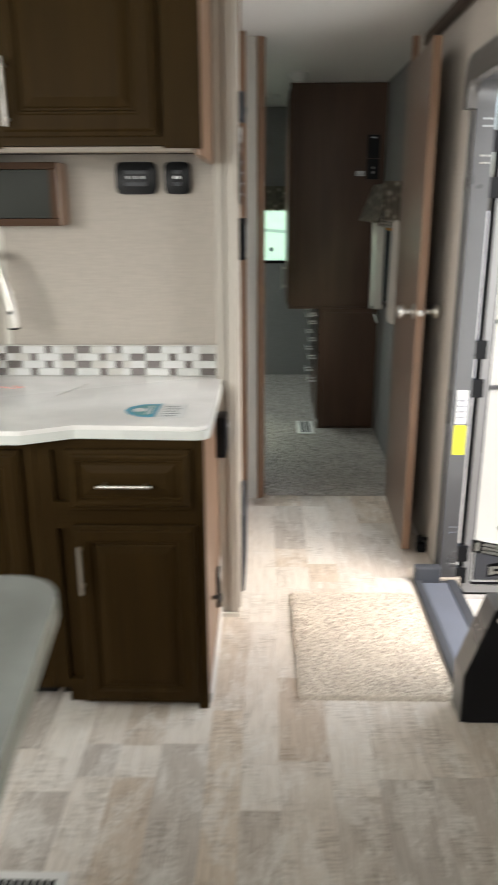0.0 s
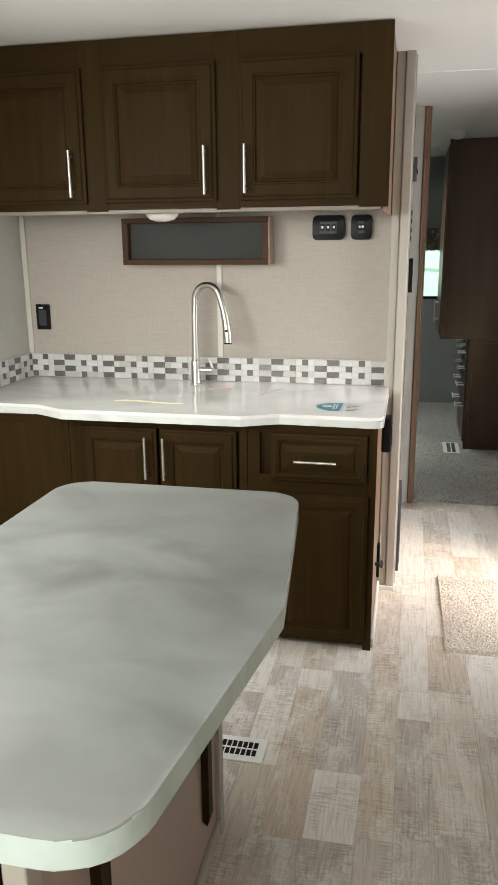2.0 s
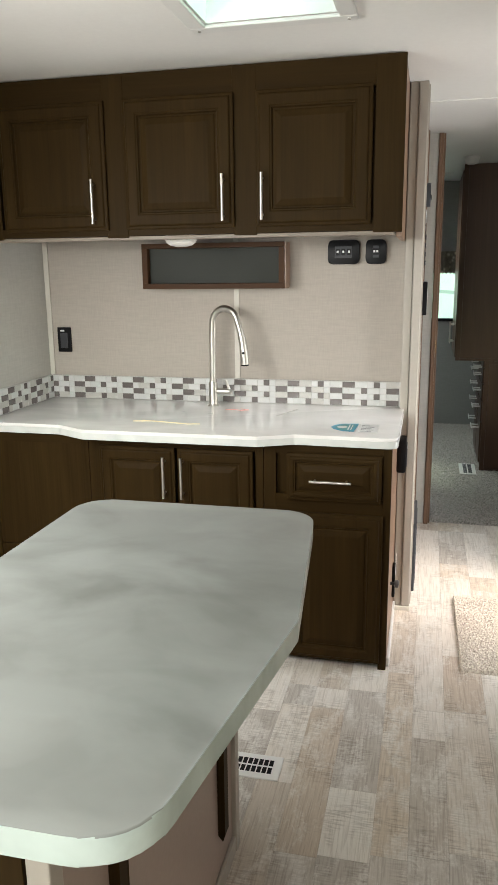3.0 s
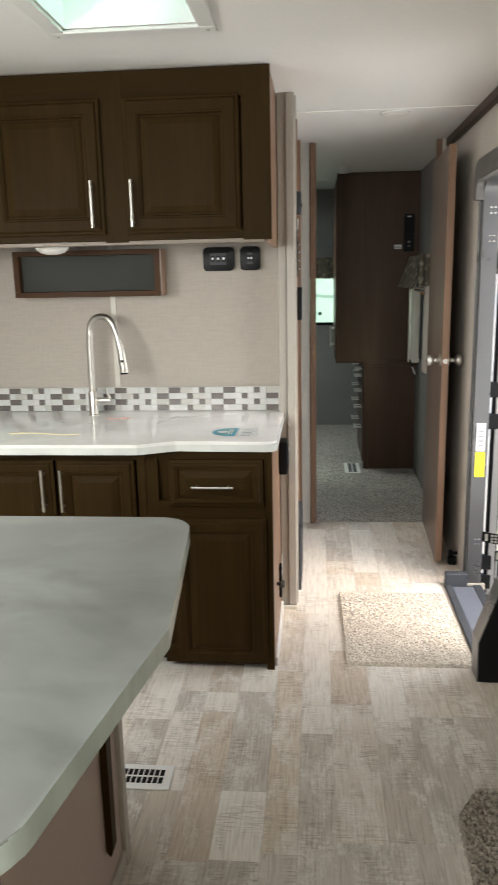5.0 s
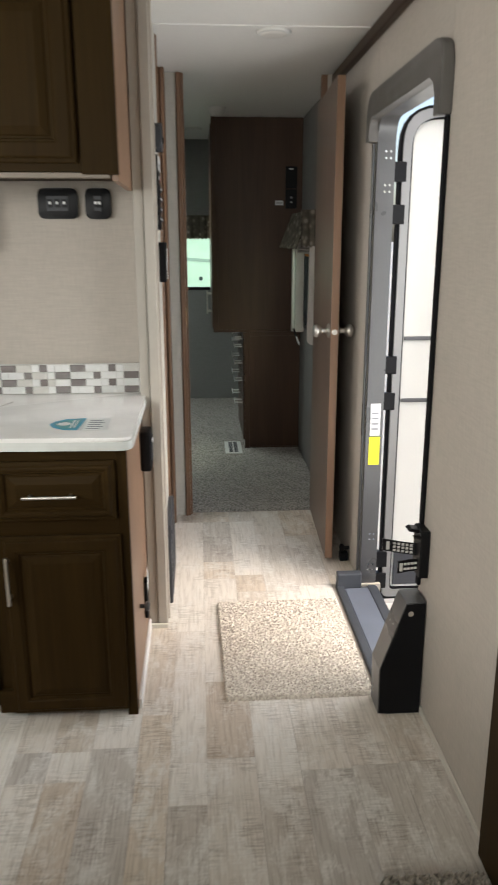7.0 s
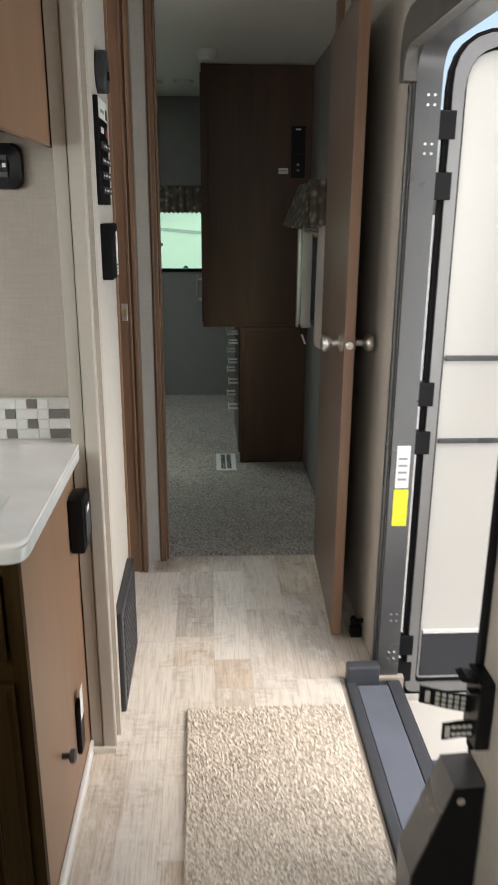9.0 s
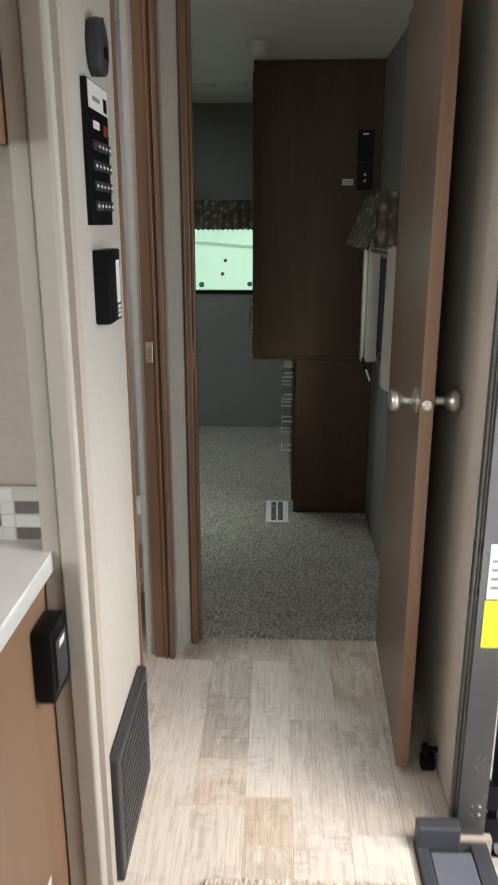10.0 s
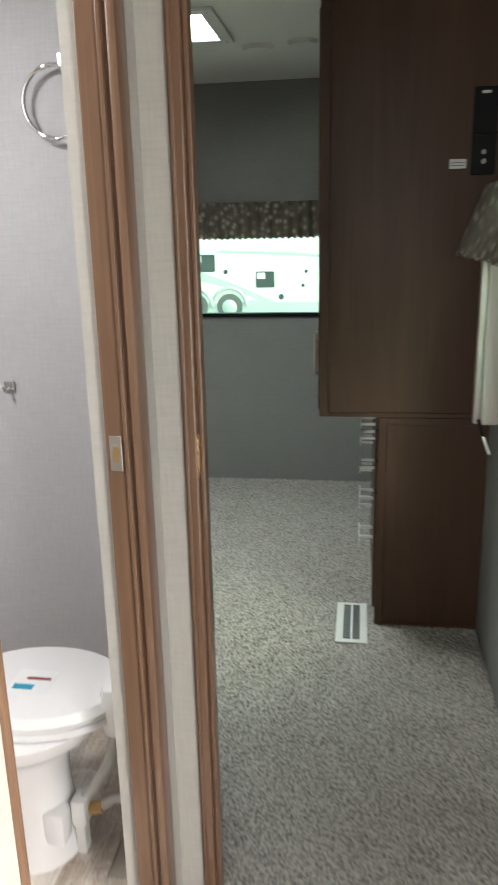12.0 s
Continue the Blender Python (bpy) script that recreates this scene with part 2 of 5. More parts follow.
TILE_MID = plain("tile_pale_grey", (0.60, 0.61, 0.60), 0.22, 0, 0.1, 30, 200, 0.03)
GROUT = plain("grout", (0.56, 0.55, 0.53), 0.8, 0, 0.06, 30, 200, 0.1)
PLANK = plank_mat()
SUBFLOOR = plain("plank_joint", (0.46, 0.41, 0.35), 0.8, 0, 0.1, 8, 120, 0.05)
RUG = pile_mat("rug_beige_shag", (0.68, 0.62, 0.54), (0.33, 0.285, 0.235), 0.95, 130)
# shaded copy of the shag: half the brightness, shade put into the colour
RUG_SHADED = pile_mat("rug_shag_shaded", (0.34, 0.30, 0.25), (0.10, 0.085, 0.07), 0.95, 130)
CARPET = pile_mat("carpet_grey_beige", (0.50, 0.475, 0.44), (0.045, 0.043, 0.04), 0.95, 120)
FROST = plain("smoked_acrylic", (0.040, 0.043, 0.037), 0.45, 0, 0.05, 5, 90, 0.02, 0.1)
DIFFUSER = plain("lamp_diffuser", (0.80, 0.78, 0.74), 0.4, 0, 0.02, 8, 90, 0.0)
GLASS_GREEN = glass_mat("tinted_green_glass", (0.62, 0.95, 0.70))
LID = glass_mat("translucent_green_lid", (0.22, 0.63, 0.46), 0.65)
VALANCE = fabric_print("valance_fabric", (0.26, 0.23, 0.185), (0.09, 0.076, 0.06), (0.70, 0.64, 0.53))
SHADE = plain("shade_fabric_beige", (0.60, 0.56, 0.52), 0.85, 0, 0.06, 6, 150, 0.08)
PORCELAIN = plain("porcelain_white", (0.80, 0.80, 0.80), 0.12, 0, 0.02, 5, 60, 0.0)
HOSE = plain("hose_white", (0.62, 0.62, 0.60), 0.5, 0, 0.05, 20, 120, 0.05)
BRASS = plain("brass_fitting", (0.60, 0.40, 0.17), 0.3, 0.8, 0.05, 20, 120, 0.0)
GRAVEL = plain("gravel_ground", (0.42, 0.40, 0.36), 0.95, 0, 0.3, 1.2, 25, 0.5)
RVWHITE = plain("trailer_white", (0.74, 0.75, 0.73), 0.3, 0, 0.04, 0.6, 30, 0.0)
RVGREY = plain("trailer_grey_stripe", (0.42, 0.44, 0.44), 0.35, 0, 0.06, 0.6, 30, 0.0)
# tyre black lifted to grey: haze and glare through the window, as colour
TYRE = plain("tyre_hazed_grey", (0.10, 0.10, 0.10), 0.8, 0, 0.15, 4, 60, 0.1)
RVDARK = plain("trailer_dark_window", (0.05, 0.06, 0.065), 0.15, 0, 0.1, 2, 30, 0.0)

# ---- building helpers ----
ORIGIN = {}


def thing(name, x, y, z, label, category, group="", kind=""):
    ob = new(name)
    ob.empty_display_size = 0.05
    ob.location = (x, y, z)
    ORIGIN[ob.name] = Vector((x, y, z))
    return tagged(ob, label, category, group, kind)


def finish(name, bm, material, smooth=False):
    me = bpy.data.meshes.new(name)
    bmesh.ops.recalc_face_normals(bm, faces=bm.faces)
    bm.to_mesh(me)
    bm.free()
    for mm in material if isinstance(material, (list, tuple)) else [material]:
        me.materials.append(mm)
    if smooth:
        for p in me.polygons:
            p.use_smooth = True
        me.set_sharp_from_angle(angle=radians(40))
    return me


def part(name, bm, material, parent=None, label="", smooth=False):
    """One mesh object from a bmesh in world metres, under a thing or part."""
    o = ORIGIN[parent.name] if parent else Vector((0, 0, 0))
    bmesh.ops.translate(bm, vec=-o, verts=bm.verts)
    ob = new(name, finish(name, bm, material, smooth))
    ORIGIN[ob.name] = o
    if parent:
        ob.parent = parent
    if label:
        ob["label"] = label
    return ob


def add_box(bm, x0, x1, y0, y1, z0, z1, bev=0.0, mi=0, seg=2):
    r = bmesh.ops.create_cube(bm, size=1, matrix=Matrix.LocRotScale(((x0 + x1) / 2, (y0 + y1) / 2, (z0 + z1) / 2), None, (abs(x1 - x0), abs(y1 - y0), abs(z1 - z0))))
    vs = r["verts"]
    faces = {f for v in vs for f in v.link_faces}
    for f in faces:
        f.material_index = mi
    if bev:
        edges = list({e for v in vs for e in v.link_edges})
        bmesh.ops.bevel(bm, geom=edges, offset=bev, segments=seg, affect="EDGES", profile=0.5)
    return bm


def bx(x0, x1, y0, y1, z0, z1, bev=0.0, seg=2):
    return add_box(bmesh.new(), x0, x1, y0, y1, z0, z1, bev, 0, seg)


def slab(name, x0, x1, y0, y1, z0, z1, material, parent=None, label="", bev=0.0):
    return part(name, bx(x0, x1, y0, y1, z0, z1, bev), material, parent, label)


def structure(name, x0, x1, y0, y1, z0, z1, material, label, category, bev=0.0):
    return tagged(slab(name, x0, x1, y0, y1, z0, z1, material, None, label, bev), label, category, "", "structure")


def add_tube(bm, pts, r, sides=10, cap=True):
    """A round tube along a row of points; r may be a list."""
    pts = [Vector(p) for p in pts]
    rings = []
    ref = Vector((0.3, 0.2, 0.93))
    for i, p in enumerate(pts):
        d = (pts[min(i + 1, len(pts) - 1)] - pts[max(i - 1, 0)]).normalized()
        if abs(d.dot(ref)) > 0.95:
            ref = Vector((0.9, 0.3, 0.1))
        u = d.cross(ref).normalized()
        w = d.cross(u)
        ri = r[i] if isinstance(r, (list, tuple)) else r
        rings.append([bm.verts.new(p + ri * (math.cos(a) * u + math.sin(a) * w)) for a in [2 * math.pi * k / sides for k in range(sides)]])
    for a, b in zip(rings, rings[1:]):
        for k in range(sides):
            bm.faces.new((a[k], a[(k + 1) % sides], b[(k + 1) % sides], b[k]))
    if cap:
        bm.faces.new(rings[0])
        bm.faces.new(rings[-1][::-1])
    return bm


def tube(pts, r, sides=10):
    return add_tube(bmesh.new(), pts, r, sides)


def add_lathe(bm, profile, base, axis="z", sides=24):
    """Profile of (radius, height) turned round an axis through base."""
    turn = {"z": Matrix.Identity(4), "x": Matrix.Rotation(radians(90), 4, "Y"), "y": Matrix.Rotation(radians(-90), 4, "X")}[axis]
    m = Matrix.Translation(base) @ turn
    rings = [[bm.verts.new(m @ Vector((r * math.cos(2 * math.pi * k / sides), r * math.sin(2 * math.pi * k / sides), h))) for k in range(sides)] for r, h in profile]
    for a, b in zip(rings, rings[1:]):
        for k in range(sides):
            bm.faces.new((a[k], a[(k + 1) % sides], b[(k + 1) % sides], b[k]))
    bm.faces.new(rings[0][::-1])
    bm.faces.new(rings[-1])
    return bm


def lathe(profile, base, axis="z", sides=24):
    return add_lathe(bmesh.new(), profile, base, axis, sides)


def prism(outline, z0, z1, axis="z", bev=0.0):
    """An outline of 2D points pushed along an axis: z (x, y), y (x, z), x (y, z)."""
    bm = bmesh.new()
    put = {"z": lambda a, b, c: (a, b, c), "y": lambda a, b, c: (a, c, b), "x": lambda a, b, c: (c, a, b)}[axis]
    lo = [bm.verts.new(put(a, b, z0)) for a, b in outline]
    hi = [bm.verts.new(put(a, b, z1)) for a, b in outline]
    bm.faces.new(lo[::-1])
    bm.faces.new(hi)
    k = len(outline)
    for i in range(k):
        bm.faces.new((lo[i], lo[(i + 1) % k], hi[(i + 1) % k], hi[i]))
    if bev:
        rim = [e for e in bm.edges if all(v in hi for v in e.verts) or all(v in lo for v in e.verts)]
        bmesh.ops.bevel(bm, geom=rim, offset=bev, segments=3, affect="EDGES", profile=0.5)
    return bm


def rounded(outline, radii, steps=7):
    """Round the corners of a 2D outline."""
    out = []
    k = len(outline)
    for i, (p, r) in enumerate(zip(outline, radii)):
        p = Vector(p)
        a = (Vector(outline[i - 1]) - p)
        b = (Vector(outline[(i + 1) % k]) - p)
        if r <= 0:
            out.append((p.x, p.y))
            continue
        half = a.angle(b) / 2
        t = min(r / math.tan(half), a.length * 0.48, b.length * 0.48)
        p0, p1 = p + a.normalized() * t, p + b.normalized() * t
        for s in range(steps + 1):
            f = s / steps
            q = (1 - f) ** 2 * p0 + 2 * f * (1 - f) * p + f * f * p1
            out.append((q.x, q.y))
    return out


def panel_door(w, h, rail=0.055, t=0.02, flat=False):
    """A raised-panel cabinet door, face towards -y, lower left corner at the origin, back at y = 0."""
    bm = bmesh.new()
    rings = [(0, 0), (0, -t + 0.009), (0.003, -t + 0.007), (0.011, -t + 0.006), (0.015, -t + 0.001), (0.018, -t), (rail - 0.012, -t), (rail - 0.008, -t + 0.003), (rail - 0.004, -t + 0.003), (rail, -t + 0.010), (rail + 0.005, -t + 0.010), (rail + 0.009, -t + 0.007), (rail + 0.030, -t + 0.002)]
    loops = []
    for inset, y in rings:
        loops.append([bm.verts.new(v) for v in ((inset, y, inset), (w - inset, y, inset), (w - inset, y, h - inset), (inset, y, h - inset))])
    for a, b in zip(loops, loops[1:]):
        for k in range(4):
            bm.faces.new((a[k], a[(k + 1) % 4], b[(k + 1) % 4], b[k]))
    bm.faces.new(loops[0][::-1])
    bm.faces.new(loops[-1])
    return bm


def moved(bm, m):
    bmesh.ops.transform(bm, matrix=m, verts=bm.verts)
    return bm


def bar_handle(bm, a, b, out, r=0.005):
    """A round bar from a to b on two posts that stand off along out."""
    a, b, out = Vector(a), Vector(b), Vector(out)
    d = (b - a).normalized()
    add_tube(bm, [a + out, b + out], r, 10)
    for p in (a + d * 0.018, b - d * 0.018):
        add_tube(bm, [p, p + out], r * 0.8, 8)
    return bm


# ---- structure ----
CEIL_Z = 2.19
WX = 0.712
WB = 0.726

tagged(slab("floor", -1.95, 0.60, -2.6, 3.87, -0.06, -0.004, SUBFLOOR), "weathered grey-brown wood-look vinyl plank floor", "floor", "", "structure")
structure("floor_by_entry_near", 0.60, 0.80, -2.6, 2.04, -0.06, -0.004, SUBFLOOR, "vinyl plank floor beside the entry step", "floor")
structure("floor_by_entry_far", 0.60, 0.80, 2.95, 3.87, -0.06, -0.004, SUBFLOOR, "vinyl plank floor beside the bedroom door", "floor")
structure("floor_bath", -1.24, -0.152, 3.872, 4.49, -0.06, -0.004, SUBFLOOR, "vinyl plank floor of the bathroom", "floor")
structure("carpet_base", -0.15, 0.80, 3.872, 4.489, -0.06, -0.002, SUBFLOOR, "subfloor under the bedroom doorway carpet", "floor")
structure("carpet_base_bedroom", -1.95, 0.80, 4.491, 6.95, -0.06, -0.002, SUBFLOOR, "subfloor under the bedroom carpet", "floor")

structure("wall_kitchen_back", -1.95, -0.10, 2.70, 2.735, 0.0, CEIL_Z, WALL, "greige textile-look wallboard behind the kitchen counter", "wall")
structure("wall_left", -1.87, -1.81, -2.6, 2.698, 0.0, CEIL_Z, WALL_WHITE, "cream wallboard of the slide-out side", "wall")
structure("wall_rear", -1.95, 0.80, -2.66, -2.602, 0.0, CEIL_Z, WALL, "plain greige wall closing the living end", "wall")
structure("wall_right_near", WX, WX + 0.06, -2.6, 2.14, 0.0, CEIL_Z, WALL, "greige wallboard beside the entry door", "wall")
structure("wall_right_above_door", WX, WX + 0.06, 2.142, 2.985, 1.886, CEIL_Z, WALL, "greige wallboard above the entry door", "wall")
structure("wall_right_hall", WX, WX + 0.06, 2.987, 3.84, 0.0, CEIL_Z, WALL, "greige wallboard behind the open bedroom door", "wall")
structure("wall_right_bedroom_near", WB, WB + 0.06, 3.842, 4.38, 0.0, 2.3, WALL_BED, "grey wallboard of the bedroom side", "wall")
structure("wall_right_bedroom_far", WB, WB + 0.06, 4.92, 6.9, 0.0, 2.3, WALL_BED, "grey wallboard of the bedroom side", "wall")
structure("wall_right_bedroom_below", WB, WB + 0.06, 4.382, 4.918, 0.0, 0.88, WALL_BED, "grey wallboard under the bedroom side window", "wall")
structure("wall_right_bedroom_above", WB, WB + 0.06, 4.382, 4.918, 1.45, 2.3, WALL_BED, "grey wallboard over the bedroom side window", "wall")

structure("wall_hall_left", -0.157, -0.112, 2.655, 3.165, 0.0, CEIL_Z, WALL_WHITE, "cream hall wallboard with control panels", "wall")
structure("wall_bath_side", -0.205, -0.105, 3.75, 3.8335, 0.0, CEIL_Z, WALL_WHITE, "cream wall end between bathroom and bedroom", "wall")
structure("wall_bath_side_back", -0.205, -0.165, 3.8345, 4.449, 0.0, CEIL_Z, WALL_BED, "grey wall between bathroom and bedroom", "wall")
structure("wall_bedroom_partition", -0.163, -0.055, 3.835, 3.865, 0.0, CEIL_Z, WALL_WHITE, "narrow cream wall strip beside the bedroom doorway", "wall")
structure("wall_bedroom_partition_right", 0.665, WX - 0.002, 3.845, 3.875, 0.0, CEIL_Z, WALL, "narrow wall strip on the hinge side of the bedroom doorway", "wall")
structure("wall_bath_back", -1.2, -0.202, 4.45, 4.49, 0.0, CEIL_Z, WALL_BATH, "lilac-grey bathroom wallboard", "wall")
structure("wall_bath_left", -1.24, -1.2, 2.737, 4.49, 0.0, CEIL_Z, WALL_BATH, "lilac-grey bathroom side wall", "wall")
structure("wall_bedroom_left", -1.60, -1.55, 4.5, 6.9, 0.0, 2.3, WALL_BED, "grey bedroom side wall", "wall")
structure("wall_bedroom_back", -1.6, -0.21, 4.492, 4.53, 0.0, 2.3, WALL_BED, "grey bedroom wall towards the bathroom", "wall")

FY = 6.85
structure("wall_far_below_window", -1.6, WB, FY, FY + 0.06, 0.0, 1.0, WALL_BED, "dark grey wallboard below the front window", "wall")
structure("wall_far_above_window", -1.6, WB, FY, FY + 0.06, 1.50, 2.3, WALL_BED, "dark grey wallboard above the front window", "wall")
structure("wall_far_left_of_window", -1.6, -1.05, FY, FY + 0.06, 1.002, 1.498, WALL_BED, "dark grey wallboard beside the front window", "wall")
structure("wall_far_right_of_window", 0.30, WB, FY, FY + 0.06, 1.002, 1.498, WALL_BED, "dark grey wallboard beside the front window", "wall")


def ceiling_slab():
    """White ceiling in one mesh with an opening for the roof vent and one for the bedroom skylight."""
    bm = bmesh.new()
    z0, z1 = CEIL_Z, CEIL_Z + 0.05
    hx0, hx1, hy0, hy1 = -0.74, -0.35, 1.22, 1.765
    add_box(bm, -1.95, hx0, -2.66, 4.2, z0, z1)
    add_box(bm, hx1, 0.80, -2.66, 4.2, z0, z1)
    add_box(bm, hx0, hx1, -2.66, hy0, z0, z1)
    add_box(bm, hx0, hx1, hy1, 4.2, z0, z1)
    for y in (0.55, 3.02):
        add_box(bm, -1.85, 0.71, y, y + 0.03, z0 - 0.0035, z0 + 0.002)
    return bm


tagged(part("ceiling", ceiling_slab(), CEIL), "white ceiling panels with flat seam battens", "ceiling", "", "structure")


def bedroom_ceiling():
    bm = bmesh.new()
    z0, z1 = CEIL_Z, CEIL_Z + 0.05
    sx0, sx1, sy0, sy1 = -0.62, -0.28, 5.25, 5.62
    rise = 0.07 / (FY + 0.06 - 5.3)
    for x0, x1, y0, y1 in ((-1.6, sx0, 4.2, FY + 0.06), (sx1, 0.8, 4.2, FY + 0.06), (sx0, sx1, 4.2, sy0), (sx0, sx1, sy1, FY + 0.06)):
        cuts = [y0] + ([5.3] if y0 < 5.3 < y1 else []) + [y1]
        for a, b in zip(cuts, cuts[1:]):
            za, zb = (z0 + max(0, v - 5.3) * rise for v in (a, b))
            vs = [bm.verts.new(v) for v in ((x0, a, za), (x1, a, za), (x1, b, zb), (x0, b, zb), (x0, a, z1 + 0.1), (x1, a, z1 + 0.1), (x1, b, z1 + 0.1), (x0, b, z1 + 0.1))]
            for f in ((0, 1, 2, 3), (4, 5, 6, 7), (0, 1, 5, 4), (1, 2, 6, 5), (2, 3, 7, 6), (3, 0, 4, 7)):
                bm.faces.new([vs[i] for i in f])
    return bm


tagged(part("ceiling_bedroom", bedroom_ceiling(), CEIL), "white bedroom ceiling rising to the front", "ceiling", "", "structure")

# ground and sky outside
structure("ground", -400, 400, -400, 400, -0.9, -0.75, GRAVEL, "pale gravel lot around the trailer", "ground")

# ---- kitchen: upper cabinet ----
UY = 2.205
uc = thing("upper_cabinet", -1.0, 2.45, 1.615, "dark-stained wooden wall cabinet with three raised-panel doors above the counter", "cabinet")


def upper_body():
    bm = bmesh.new()
    add_box(bm, -1.808, -0.196, UY + 0.02, 2.697, 1.632, 2.186)
    return bm


part("body", upper_body(), CAB, uc)
for x0, x1 in ((-0.275, -0.175), (-0.775, -0.69), (-1.27, -1.185), (-1.808, -1.71)):
    part("face_stile", bx(x0, x1, UY, UY + 0.0195, 1.615, 2.186, 0.0015), CAB, uc)
for x0, x1 in ((-0.69, -0.275), (-1.185, -0.775), (-1.71, -1.27)):
    part("top_rail", bx(x0, x1, UY + 0.0005, UY + 0.0195, 2.09, 2.186), CAB_X, uc)
    part("bottom_rail", bx(x0, x1, UY + 0.0005, UY + 0.0195, 1.622, 1.655), CAB_X, uc)
part("end_panel", bx(-0.195, -0.178, UY + 0.021, 2.697, 1.60, 2.186, 0.001), ENDPANEL, uc, "light wood end panel")
part("bottom_strip", bx(-1.80, -0.20, UY + 0.004, UY + 0.03, 1.606, 1.6205, 0.002), STRIP, uc, "brown-grey strip under the doors")
for x0, x1, hx in ((-0.689, -0.283, -0.663), (-1.187, -0.770, -0.806), (-1.69, -1.260, -1.306)):
    d = part("door", moved(panel_door(x1 - x0, 0.455, 0.062), pose(x0, UY - 0.0005, 1.643)), CAB, uc)
    h = part("handle", bar_handle(bmesh.new(), (hx, UY - 0.02, 1.665), (hx, UY - 0.02, 1.825), (0, -0.028, 0), 0.0055), NICKEL, d, "brushed nickel bar handle", True)

# ---- kitchen: base cabinets ----
BY = 2.088


def base_unit(name, x0, x1, label, right_end):
    t = thing(name, (x0 + x1) / 2, 2.4, 0, label, "cabinet", "kitchen base cabinets")
    part("body", bx(x0, x1 - (0.018 if right_end else 0), BY + 0.02, 2.697, 0.07, 0.868), CAB, t)
    part("toe_kick", bx(x0, x1 - 0.02, BY + 0.075, 2.6, 0.0, 0.069), BLACK, t, "recessed dark toe kick")
    part("face_stile", bx(x0, x0 + 0.045, BY, BY + 0.0195, 0.07, 0.868, 0.001), CAB, t)
    part("face_stile", bx(x1 - 0.03, x1, BY, BY + 0.0195, 0.0 if right_end else 0.07, 0.868, 0.001), CAB, t)
    part("top_rail", bx(x0 + 0.045, x1 - 0.03, BY + 0.0005, BY + 0.0195, 0.835, 0.868), CAB_X, t)
    part("bottom_rail", bx(x0 + 0.045, x1 - 0.03, BY + 0.0005, BY + 0.0195, 0.025 if right_end else 0.07, 0.10), CAB_X, t)
    return t


bu = base_unit("base_cabinet", -0.645, -0.178, "dark wooden base cabinet with one drawer over one door", True)
part("middle_rail", bx(-0.60, -0.208, BY + 0.0005, BY + 0.0195, 0.60, 0.68), CAB_X, bu)
part("end_panel", bx(-0.1955, -0.178, BY + 0.021, 2.697, 0.002, 0.868, 0.001), ENDPANEL, bu, "light wood end panel")
part("base_strip", bx(-0.1775, -0.168, BY + 0.03, 2.64, 0.0, 0.035, 0.002), WHITEPL, bu, "pale strip along the floor")
dr = part("drawer_front", moved(panel_door(0.345, 0.178, 0.036), pose(-0.557, BY - 0.0005, 0.662)), CAB_X, bu)
part("handle", bar_handle(bmesh.new(), (-0.469, BY - 0.02, 0.744), (-0.318, BY - 0.02, 0.744), (0, -0.028, 0), 0.005), NICKEL, dr, "brushed nickel bar handle", True)
d = part("door", moved(panel_door(0.348, 0.585, 0.055), pose(-0.552, BY - 0.0005, 0.03)), CAB, bu)
part("handle", bar_handle(bmesh.new(), (-0.53, BY - 0.02, 0.415), (-0.53, BY - 0.02, 0.565), (0, -0.028, 0), 0.0055), NICKEL, d, "brushed nickel bar handle", True)

bs = base_unit("base_cabinet", -1.345, -0.647, "dark wooden sink base cabinet with two doors", False)
for x0, x1, hx in ((-0.978, -0.685, -0.955), (-1.297, -0.990, -1.026)):
    d = part("door", moved(panel_door(x1 - x0, 0.735, 0.055), pose(x0, BY - 0.0005, 0.102)), CAB, bs)
    part("handle", bar_handle(bmesh.new(), (hx, BY - 0.02, 0.648), (hx, BY - 0.02, 0.808), (0, -0.028, 0), 0.0055), NICKEL, d, "brushed nickel bar handle", True)

bl = base_unit("base_cabinet", -1.808, -1.347, "plain dark wooden base cabinet in the kitchen corner", False)
part("filler_panel", bx(-1.763, -1.377, BY + 0.004, BY + 0.019, 0.40, 0.835, 0.001), CAB, bl)
part("filler_panel", bx(-1.763, -1.377, BY + 0.004, BY + 0.019, 0.102, 0.396, 0.001), CAB, bl)

# ---- worktop with a bowed front ----
top = rounded([(-1.808, 2.697), (-1.808, 2.08), (-1.46, 2.08), (-1.335, 2.012), (-0.655, 2.012), (-0.525, 2.074), (-0.158, 2.058), (-0.158, 2.697)], [0, 0, 0.05, 0.05, 0.03, 0.05, 0.04, 0.004], 6)
ct = thing("countertop", -1.0, 2.4, 0.87, "white marble-look laminate worktop with a bowed front", "countertop")
part("top_sheet", prism(top, 0.8975, 0.91, "z", 0.005), COUNTER, ct, "", True)
part("edge_band", prism(top, 0.872, 0.8973, "z", 0.001), COUNTER_EDGE, ct, "greyer marble-look edge band", True)


